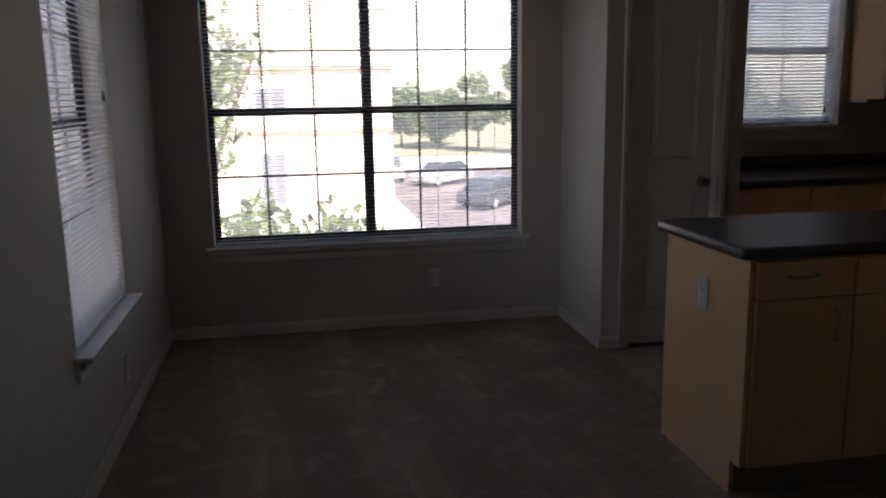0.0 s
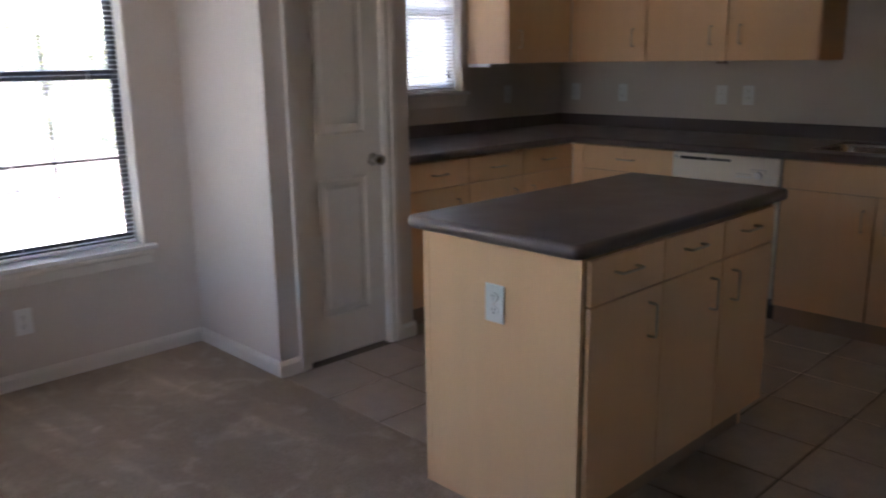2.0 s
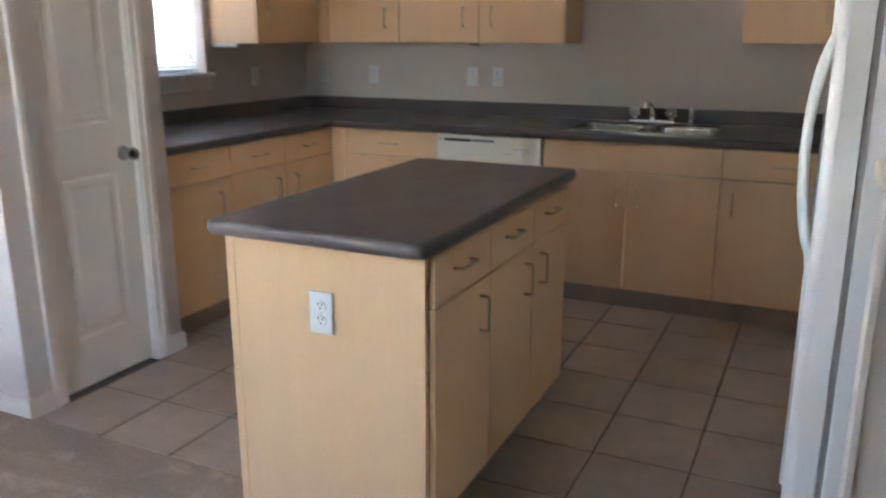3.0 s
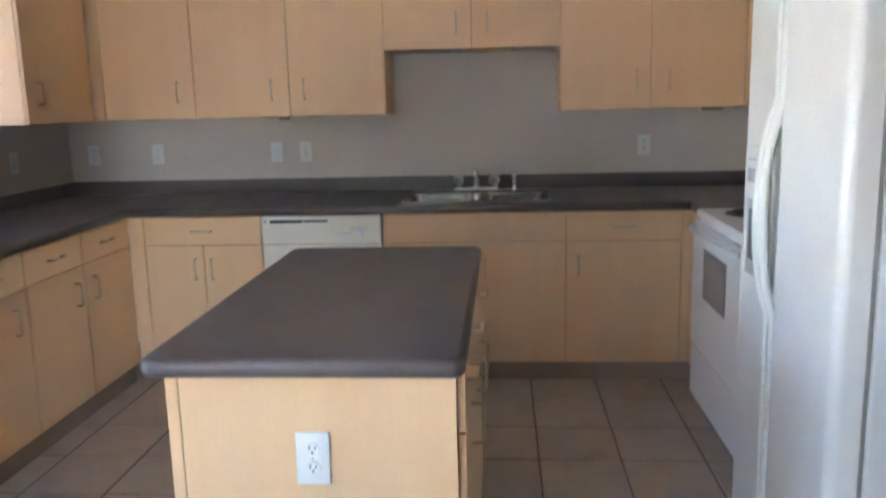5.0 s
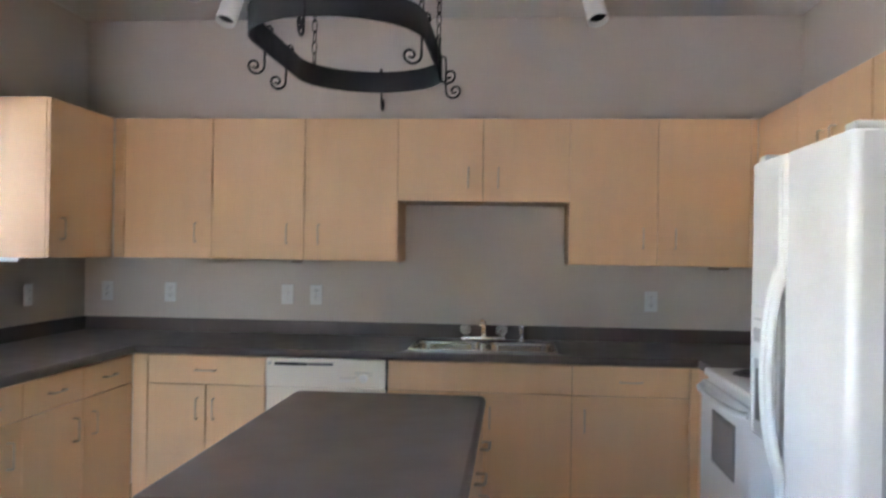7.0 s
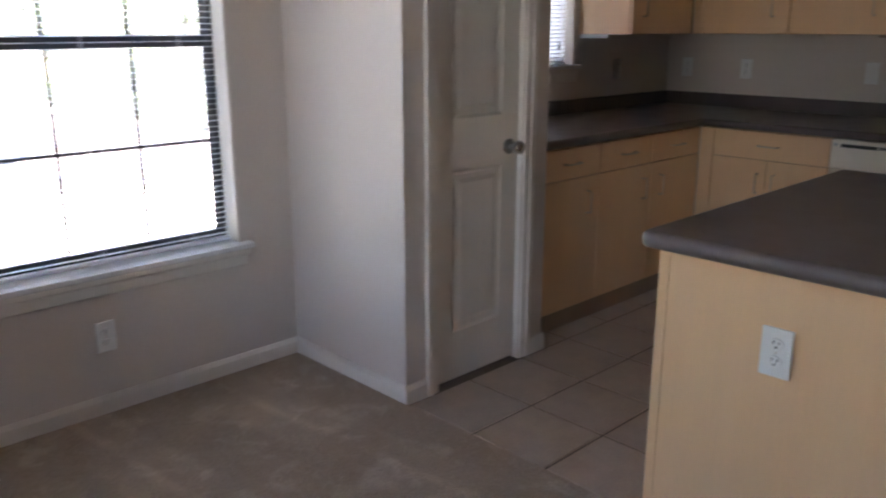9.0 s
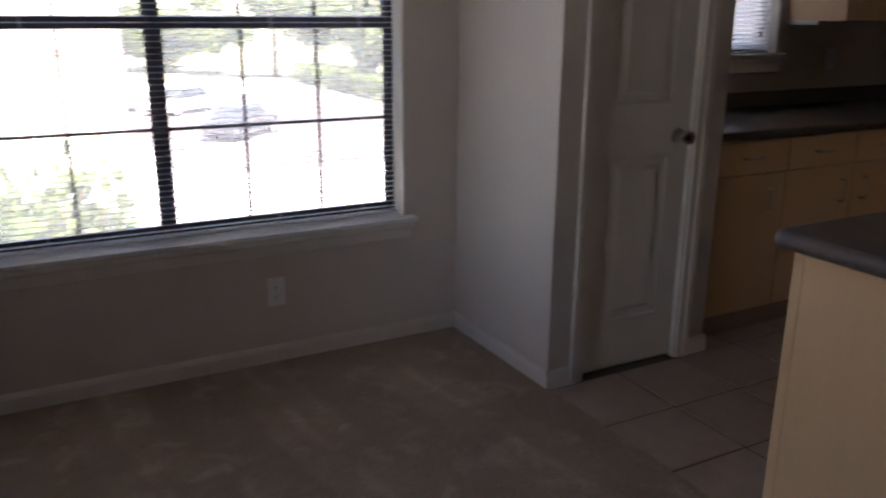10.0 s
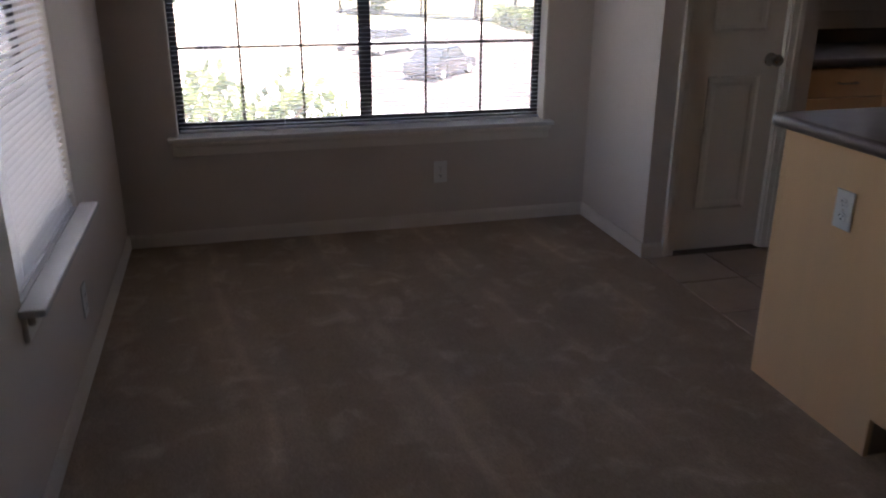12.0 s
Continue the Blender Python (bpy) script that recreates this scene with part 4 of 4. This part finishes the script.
# ---- refrigerator ----
def fridge():
    x0, x1 = 0.082, 0.825
    w = x1 - x0
    f = thing("refrigerator", pose(x1, -2.578, 0, 0, 0, 180), "white side-by-side refrigerator with ice dispenser and bowed handles", "refrigerator")
    part("body", boxes((0.004, w - 0.004, 0.088, 0.82, 0.02, 1.672, 0.006)), M_WHITE, f)
    part("gasket", boxes((0.012, w - 0.012, 0.073, 0.0875, 0.10, 1.66)), M_GREYPL, f, "grey door gasket")
    part("base_grille", boxes((0.02, w - 0.02, 0.045, 0.0875, 0.015, 0.09)), M_GREYPL, f)
    xs = 0.305
    doors = []
    for a, b, nm in ((0.0, xs - 0.005, "freezer_door"), (xs + 0.005, w, "fridge_door")):
        bm = boxes((a, b, 0.0, 0.072, 0.095, 1.695))
        bevel_where(bm, lambda p, e: abs(e.verts[0].co.z - e.verts[1].co.z) > 0.5 and p.y < 0.01, 0.026, 5)
        bevel_where(bm, lambda p, e: p.z > 1.685 or p.z < 0.1, 0.006, 2)
        doors.append(part(nm, bm, M_WHITE, f, smooth=True))
    # handles: thin rib at the door edge that bows out into a grip
    for d, x in ((doors[0], xs - 0.022), (doors[1], xs + 0.022)):
        bm = bmesh.new()
        pts = []
        for k in range(41):
            z = 0.12 + (1.665 - 0.12) * k / 40
            u = (z - 0.83) / (1.37 - 0.83)
            out = 0.04 * math.sin(math.pi * min(1, max(0, u))) ** 0.55 if 0 < u < 1 else 0.0
            pts.append((x, -0.002 - out, z))
        tube(bm, pts, [0.0135 if 0.81 < p[2] < 1.39 else 0.009 for p in pts], 10)
        part("handle", bm, M_WHITE_SM, d, "bowed white plastic handle", smooth=True)
    # flat grey strips paint the shadow behind each bowed grip
    part("handle_recess_shade", boxes((xs - 0.012, xs - 0.0035, -0.0015, 0.001, 0.87, 1.33)), M_GREYPL, doors[0])
    part("handle_recess_shade", boxes((xs + 0.0035, xs + 0.012, -0.0015, 0.001, 0.87, 1.33)), M_GREYPL, doors[1])
    # dispenser
    dp = part("dispenser_frame", grid_solid([0.045, 0.062, 0.243, 0.26], [0.86, 0.885, 1.11, 1.265], lambda a, b: not (0.062 < a < 0.243 and 0.885 < b < 1.11), -0.008, 0.0,
                                            lambda a, b, q: (a, q, b)), M_WHITE_SM, doors[0])
    part("dispenser_recess", boxes((0.062, 0.243, -0.0025, 0.002, 0.885, 1.11)), M_GREYPL, dp, "grey recess of the dispenser")
    part("paddle", boxes((0.10, 0.14, -0.010, -0.002, 0.93, 1.08, 0.003)), M_GASKET, dp)
    part("paddle", boxes((0.165, 0.205, -0.010, -0.002, 0.93, 1.08, 0.003)), M_GASKET, dp)
    part("control_keys", boxes((0.075, 0.105, -0.0105, -0.0078, 1.16, 1.20, 0.001), (0.115, 0.145, -0.0105, -0.0078, 1.16, 1.20, 0.001), (0.16, 0.23, -0.0105, -0.0078, 1.165, 1.19, 0.001),
                               (0.075, 0.23, -0.0095, -0.0078, 1.225, 1.229)), M_GREYPL, dp)
    for a in (0.02, w - 0.085):
        part("hinge_cap", boxes((a, a + 0.065, 0.015, 0.16, 1.6955, 1.717, 0.006)), M_WHITE_SM, f)
    part("top_panel", boxes((0.004, w - 0.004, 0.10, 0.82, 1.6725, 1.6925, 0.005)), M_WHITE, f)


fridge()


# ---- pot rack ----
def stadium(hs, r, n=18):
    pts = []
    for k in range(n + 1):
        a = -math.pi / 2 + math.pi * k / n
        pts.append((hs + r * math.cos(a), r * math.sin(a)))
    for k in range(n + 1):
        a = math.pi / 2 + math.pi * k / n
        pts.append((-hs + r * math.cos(a), r * math.sin(a)))
    return pts


def pot_rack():
    cx, cy, z0, z1 = 0.53, -1.39, 1.95, 2.02
    hs, r = 0.225, 0.228
    rk = thing("pot_rack", pose(cx, cy, z0), "black wrought-iron oval pot rack hung on chains over the island", "pot rack")
    bm = bmesh.new()
    A, B = stadium(hs, r), stadium(hs, r - 0.005)
    n = len(A)
    rows = [[bm.verts.new((x, y, z)) for x, y in P] for P, z in ((A, 0), (A, z1 - z0), (B, z1 - z0), (B, 0))]
    for a, b in zip(rows, rows[1:] + rows[:1]):
        for k in range(n):
            bm.faces.new((a[k], a[(k + 1) % n], b[(k + 1) % n], b[k]))
    part("band", bm, M_IRON, rk, smooth=True)
    # chains up to the ceiling
    bm = bmesh.new()
    ring = []
    for k in range(14):
        a = 2 * math.pi * k / 14
        ring.append((0.008 * math.cos(a), 0, 0.0165 * math.sin(a) + 0.004 * (1 if math.sin(a) > 0 else -1)))
    tube(bm, ring, 0.002, 5, closed=True)
    bmesh.ops.recalc_face_normals(bm, faces=bm.faces)
    link = bpy.data.meshes.new("link")
    bm.to_mesh(link)
    bm.free()
    link.materials.append(M_IRON)
    pitch = 0.0345
    for sx, sy in ((-1, -1), (-1, 1), (1, -1), (1, 1)):
        x, y = (0.30, 0.195) if (sx, sy) == (1, 1) else (sx * 0.235, sy * (r - 0.012))
        bm = bmesh.new()
        tube(bm, [(x, y + sy * 0.010, 0.045), (x, y - sy * 0.006, 0.046), (x, y - sy * 0.008, 0.06), (x, y, 0.072), (x, y + sy * 0.006, 0.062)], 0.0022, 6)
        ch = part("chain", bm, M_IRON, rk)
        z = 0.083
        k = 0
        while z < H - z0 - 0.03:
            piece("link", link, ch, pose(x, y, z, 0, 0, 45 + 90 * (k % 2)))
            z += pitch
            k += 1
        bm = bmesh.new()
        lathe(bm, [(0.014, H - z0), (0.013, H - z0 - 0.004), (0.004, H - z0 - 0.008), (0.0035, H - z0 - 0.03)], 12, pose(x, y, -0.0005))
        part("ceiling_hook", bm, M_IRON, rk)
    # pot hooks: over the rim, down the band, and a scroll at the foot
    bm = bmesh.new()
    pts = [(0, 0.012, 0.055), (0, 0.011, 0.072), (0, 0.004, 0.079), (0, -0.006, 0.076), (0, -0.0085, 0.06), (0, -0.0085, 0.0), (0, -0.009, -0.03)]
    R1, R2, R3 = 0.0225, 0.0135, 0.0075
    y1 = -0.009 - R1
    y2 = y1 - R1 + R2
    y3 = y2 + R2 - R3
    zc = -0.03
    for cy_, rr, a0, a1, steps in ((y1, R1, 0, -180, 10), (y2, R2, -180, -360, 8), (y3, R3, -360, -520, 6)):
        for k in range(1, steps + 1):
            a = radians(a0 + (a1 - a0) * k / steps)
            pts.append((0, cy_ + rr * math.cos(a), zc + rr * math.sin(a)))
    tube(bm, pts, 0.0036, 7)
    bmesh.ops.recalc_face_normals(bm, faces=bm.faces)
    for f in bm.faces:
        f.smooth = True
    hook = bpy.data.meshes.new("hook")
    bm.to_mesh(hook)
    bm.free()
    hook.materials.append(M_IRON)
    spots = [(-0.09, r, 180), (0.12, r, 180), (0.27, -r, 0), (0.05, -r, 0), (-0.20, -r + 0.006, 180), (hs + r, 0.0, 90), (-hs - r + 0.003, 0.03, -90)]
    for x, y, rz in spots:
        piece("hook", hook, rk, pose(x, y, 0, 0, 0, rz))


pot_rack()


# ---- ceiling track lights ----
def track_light(y, xs, label):
    t = thing("track_light", pose(xs[0], y, H), label, "track light", group="ceiling track lights")
    L = xs[1] - xs[0]
    part("track", boxes((-0.25, L + 0.25, -0.017, 0.017, -0.022, -0.0005, 0.003)), M_WHITE_SM, t)
    part("canopy", boxes((L / 2 - 0.06, L / 2 + 0.06, -0.03, 0.03, -0.032, -0.0225, 0.004)), M_WHITE_SM, t)
    for k, x in enumerate(xs):
        lx = x - xs[0]
        m = pose(lx, 0, -0.125, 0, 0, 0) @ pose(0, 0, 0, 8 if y > -1 else -10, 24, 0)
        bm = bmesh.new()
        lathe(bm, [(0.014, 0.085), (0.044, 0.08), (0.051, 0.062), (0.051, -0.105), (0.047, -0.1055), (0.045, -0.08), (0.043, -0.07)], 24, m)
        hd = part("lamp_head", bm, M_WHITE_SM, t, "white cylindrical lamp head", smooth=True)
        bm = bmesh.new()
        lathe(bm, [(0.0435, -0.076), (0.025, -0.07), (0.004, -0.065)], 20, m)
        part("baffle", bm, M_BLACK, hd, smooth=True)
        bm = bmesh.new()
        tube(bm, [(lx, 0, -0.02), (lx, 0, -0.07)], 0.008, 8)
        part("stem", bm, M_WHITE_SM, t)


track_light(-0.41, (1.80, 2.23), "white ceiling track light with two cylindrical heads over the counter")
track_light(-2.225, (1.80, 2.27), "white ceiling track light with two cylindrical heads over the sink run")


# ---- outside ----
GZ = -4.4
structure("ground", grid_solid([-600, 600], [-600, 1500], lambda u, v: True, GZ - 0.3, GZ, lambda u, v, w: (u, v, w)), M_GRASS, "mown grass around the parking lot", "ground")
structure("lower_storey", boxes((XW - TH, XE + TH, YB - TH, YN + TH, GZ, -0.201)), M_STUCCO, "plain stucco storey below the apartment", "wall")
# west arm is added paving that bounces sunlight up into the rooms
structure("road", grid_solid([-78, -7.4, 19.7], [-52, 6.8, 69.5], lambda u, v: u < -7.4 or v > 6.8, GZ - 0.01, GZ + 0.02, lambda u, v, w: (u, v, w)), M_ASPHALT, "pale sunlit paved parking lot with an added west arm", "parking lot")
# darker slab stands in for shade that trees throw on the bays
structure("parking_lot", boxes((3.8, 19.6, 27.3, 57.7, GZ + 0.01, GZ + 0.03)), M_LOT_SHADE, "parking bays darkened for the tree shade on the lot", "parking lot")
structure("kerb", boxes((19.7, 19.9, 13.4, 69.5, GZ, GZ + 0.14, 0.02)), M_CONCRETE, "pale concrete kerb of the lot", "kerb")


def tree(at, height, crown_r, leaves, leaf, mat, seed, label, crown_z=0.62, squash=0.8):
    rnd = random.Random(seed)
    t = thing("tree", at, label, "tree", group="trees around the lot")
    bm = bmesh.new()
    h0 = height * crown_z
    tr = height * 0.022
    tube(bm, [(rnd.uniform(-0.03, 0.03) * k * height * 0.1, rnd.uniform(-0.03, 0.03) * k * height * 0.1, h0 * k / 5) for k in range(6)], [tr * (1.4 if k == 0 else 1 - 0.1 * k) for k in range(6)], 10)
    tips = []
    for k in range(9):
        a = k * 2.4
        b = Vector((0, 0, h0 * (0.62 + 0.04 * k)))
        tip = Vector((math.cos(a) * crown_r * rnd.uniform(0.45, 0.8), math.sin(a) * crown_r * rnd.uniform(0.45, 0.8), h0 + rnd.uniform(-0.3, 0.6) * crown_r * squash))
        mid = b.lerp(tip, 0.5) + Vector((0, 0, 0.08 * crown_r))
        tube(bm, [b, mid, tip], [tr * 0.5, tr * 0.32, tr * 0.1], 6)
        tips += [tip, mid]
    part("trunk", bm, M_BARK, t, smooth=True)
    centres = [(tp, crown_r * rnd.uniform(0.25, 0.42)) for tp in tips]
    for k in range(10):
        d = Vector((rnd.gauss(0, 1), rnd.gauss(0, 1), rnd.gauss(0, 1) * squash)).normalized() * crown_r * rnd.uniform(0.35, 0.85)
        centres.append((Vector((0, 0, h0 + 0.15 * crown_r)) + d, crown_r * rnd.uniform(0.2, 0.38)))
    vs, fs = [], []
    for k in range(leaves):
        c, rr = centres[rnd.randrange(len(centres))]
        d = Vector((rnd.gauss(0, 1), rnd.gauss(0, 1), rnd.gauss(0, 1))).normalized() * rr * rnd.random() ** 0.4
        p = c + d
        e = Euler((rnd.uniform(0, 6.3), rnd.uniform(0, 6.3), rnd.uniform(0, 6.3))).to_matrix()
        s = leaf * rnd.uniform(0.6, 1.3)
        i = len(vs)
        for q in ((-0.5, 0, 0), (0, -0.28, 0.05), (0.5, 0, 0), (0, 0.28, 0.05)):
            vs.append(p + e @ (Vector(q) * s))
        fs.append((i, i + 1, i + 2, i + 3))
    me = bpy.data.meshes.new("crown")
    me.from_pydata(vs, [], fs)
    me.materials.append(mat)
    ob = new("crown", me)
    ob.parent = t
    tagged(ob, kind="stuff")
    return t


TN = "small leafy tree in sunlight outside the window"
tree(pose(-1.75, 6.2, GZ), 5.0, 1.25, 1250, 0.2, M_LEAF, 3, TN, 0.74)
tree(pose(-4.0, 8.2, GZ), 7.0, 1.7, 3200, 0.15, M_LEAF, 4, TN, 0.76)
LT = "leafy green tree beyond the parking lot"
for k, (x, y, h, r) in enumerate(((5.8, 82.7, 5.8, 3.1), (9.8, 84.1, 6.5, 3.5), (13.5, 81.4, 6.1, 3.4), (16.9, 77.5, 6.6, 3.7), (20.6, 70.9, 12.7, 3.0), (23.4, 68.2, 9.8, 3.5), (25.6, 61.6, 9.5, 3.8), (24.0, 53.7, 6.1, 3.0), (26.3, 47.1, 8.4, 3.8), (29.6, 57.7, 10.6, 4.6), (24.3, 39.2, 6.3, 3.0), (29.6, 72.2, 11.2, 4.9), (14.8, 88.0, 5.3, 3.5))):
    tree(pose(x, y, GZ, 0, 0, 37 * k), h, r, 3600, 0.56, M_LEAF_FAR, 20 + k, LT, 0.5, 0.85)
tree(pose(-3.3, 9.6, GZ), 7.9, 1.4, 700, 0.16, M_LEAF, 61, "slender sparse tree before the building", 0.77, 0.9)
LW = "green tree close to the side window"
for k, (x, y, h, r) in enumerate(((-9.5, 5.0, 9.9, 3.0), (-12.5, 10.5, 10.4, 3.4), (-8.5, 13.5, 9.4, 2.6), (-14, 1.0, 10.4, 3.4), (-7.6, 19.5, 8.9, 2.3), (-9.5, 23.0, 9.9, 2.6))):
    tree(pose(x, y, GZ), h, r, 6000, 0.26, M_LEAF, 40 + k, LW, 0.58, 0.95)
# low hedge
rnd = random.Random(9)
vs, fs = [], []
for k in range(5000):
    p = Vector((rnd.uniform(20.7, 23.4), rnd.uniform(27, 67), GZ + rnd.random() ** 0.7 * 1.6))
    e = Euler((rnd.uniform(0, 6.3), rnd.uniform(0, 6.3), rnd.uniform(0, 6.3))).to_matrix()
    i = len(vs)
    for q in ((-0.26, 0, 0), (0, -0.14, 0.03), (0.26, 0, 0), (0, 0.14, 0.03)):
        vs.append(p + e @ Vector(q))
    fs.append((i, i + 1, i + 2, i + 3))
me = bpy.data.meshes.new("hedge")
me.from_pydata(vs, [], fs)
me.materials.append(M_LEAF_FAR)
tagged(new("hedge", me), "low green hedge along the parking lot", "hedge", kind="stuff")


def car(at, paint, label, L=4.6, W=1.8, Hc=1.45, truck=False):
    c = thing("car", at, label, "car", group="parked cars")
    prof = [(-L / 2, 0.35), (-L / 2 + 0.05, 0.72), (-L / 2 + 0.9, 0.88), (-L / 2 + 1.0, 0.90), (L / 2 - 0.6, 0.95), (L / 2 - 0.05, 0.85), (L / 2, 0.4), (L / 2 - 0.1, 0.25), (-L / 2 + 0.1, 0.25)]

    def prism(p, w0, w1=None):
        bm = bmesh.new()
        w1 = w1 or w0
        zs = [z for _, z in p]
        lo, hi = min(zs), max(zs)
        A = [bm.verts.new((x, -(w0 + (w1 - w0) * (z - lo) / (hi - lo)) / 2, z)) for x, z in p]
        B = [bm.verts.new((x, (w0 + (w1 - w0) * (z - lo) / (hi - lo)) / 2, z)) for x, z in p]
        n = len(p)
        for k in range(n):
            bm.faces.new((A[k], A[(k + 1) % n], B[(k + 1) % n], B[k]))
        bm.faces.new(A[::-1])
        bm.faces.new(B)
        bmesh.ops.recalc_face_normals(bm, faces=bm.faces)
        bmesh.ops.bevel(bm, geom=bm.edges[:], offset=0.05, segments=2, profile=0.5, affect='EDGES', clamp_overlap=True)
        return bm
    part("body", prism(prof, W), paint, c, smooth=True)
    if truck:
        cab = [(-L / 2 + 1.3, 0.9), (-L / 2 + 1.7, Hc), (-L / 2 + 2.7, Hc), (-L / 2 + 2.85, 0.9)]
    else:
        cab = [(-L / 2 + 1.05, 0.88), (-L / 2 + 1.75, Hc), (L / 2 - 1.2, Hc), (L / 2 - 0.45, 0.92)]
    part("greenhouse", prism(cab, W - 0.1, W - 0.4), M_CARGLASS, c, "dark window glass", smooth=True)
    roof = [(cab[1][0] - 0.05, Hc - 0.01), (cab[1][0] + 0.05, Hc + 0.04), (cab[2][0] - 0.05, Hc + 0.04), (cab[2][0] + 0.05, Hc - 0.01)]
    part("roof", prism(roof, W - 0.36), paint, c, smooth=True)
    for x in (-L / 2 + 0.85, L / 2 - 0.85):
        for y in (-W / 2 + 0.1, W / 2 - 0.1):
            bm = bmesh.new()
            lathe(bm, [(0.2, -0.11), (0.31, -0.11), (0.33, -0.08), (0.33, 0.08), (0.31, 0.11), (0.2, 0.11)], 20, pose(x, y, 0.33, 90, 0, 0))
            wh = part("wheel", bm, M_RUBBER, c, smooth=True)
            bm = bmesh.new()
            lathe(bm, [(0.2, -0.112), (0.19, 0.0), (0.2, 0.112)], 16, pose(x, y, 0.33, 90, 0, 0))
            part("rim", bm, M_GREYPL, wh, smooth=True)
    for y in (-W / 2 + 0.3, W / 2 - 0.3):
        part("headlight", boxes((-L / 2 - 0.01, -L / 2 + 0.06, y - 0.16, y + 0.16, 0.6, 0.72, 0.02)), M_WHITE_SM, c)
    return c


car(pose(8.4, 36.6, GZ + 0.03, 0, 0, 228), M_CARDARK, "dark sedan parked in the sunlit lot")
car(pose(4.5, 51.2, GZ + 0.03, 0, 0, 88), M_CARWHITE, "white pickup truck at the far side of the lot", L=5.2, W=1.9, Hc=1.65, truck=True)
car(pose(7.6, 47.2, GZ + 0.03, 0, 0, 40), M_CARSILVER, "silver sedan parked beyond the others in the lot")


def apartment():
    W, D, Hh = 29.0, 15.8, 11.4
    b = thing("apartment_building", pose(3.2 - W / 2, 36.5, GZ), "cream stucco apartment building across the lot", "building", kind="structure")
    part("wall", boxes((-W / 2, W / 2, 0, D, 0, Hh)), M_STUCCO, b)
    for z in (3.9, 6.93):
        part("band", boxes((-W / 2 - 0.04, W / 2 + 0.04, -0.07, -0.002, z, z + 0.26)), M_BRICK, b)
    bm = bmesh.new()
    pts = [(-W / 2 - 0.5, -0.5, Hh), (W / 2 + 0.5, -0.5, Hh), (W / 2 + 0.5, D + 0.5, Hh), (-W / 2 - 0.5, D + 0.5, Hh), (-W / 2 + 3, D / 2, Hh + 2.2), (W / 2 - 3, D / 2, Hh + 2.2)]
    v = [bm.verts.new(p) for p in pts]
    for q in ((0, 1, 5, 4), (1, 2, 5), (2, 3, 4, 5), (3, 0, 4), (3, 2, 1, 0)):
        bm.faces.new([v[i] for i in q])
    part("roof", bm, M_ROOF, b)
    for z, hh, hw in ((0.46, 2.6, 0.66), (4.75, 1.45, 0.8)):
        for x in (-11.4, -4.2, 1.7, 8.6):
            wn_ = part("window", boxes((x - hw, x + hw, -0.05, -0.002, z, z + hh)), M_TRIM, b)
            part("pane", boxes((x - hw + 0.07, x - 0.02, -0.056, -0.0505, z + 0.07, z + hh - 0.07)), M_TINBOX, wn_)
            part("pane", boxes((x + 0.02, x + hw - 0.07, -0.056, -0.0505, z + 0.07, z + hh - 0.07)), M_TINBOX, wn_)


apartment()

# ---- floor tiles of the kitchen ----
P = 0.3265
tile_bm = bmesh.new()
box(tile_bm, -P / 2 + 0.004, P / 2 - 0.004, -P / 2 + 0.004, P / 2 - 0.004, -0.006, 0.0, 0.0025, 1)
bmesh.ops.recalc_face_normals(tile_bm, faces=tile_bm.faces)
tile_me = bpy.data.meshes.new("tile")
tile_bm.to_mesh(tile_me)
tile_bm.free()
tile_me.materials.append(M_TILE)
for i in range(9):
    for j in range(-1, 11):
        x, y = 0.008 + P * (i + 0.5), -0.010 - P * (j + 0.5)
        if x - P / 2 > 2.40 or y - P / 2 < -3.45 or (j < 0 and x < PX):
            continue
        piece("tile", tile_me, kitchen_floor, pose(x, y, random.uniform(-0.0006, 0.0006), random.uniform(-0.06, 0.06), random.uniform(-0.06, 0.06), 90 * random.randrange(4)))
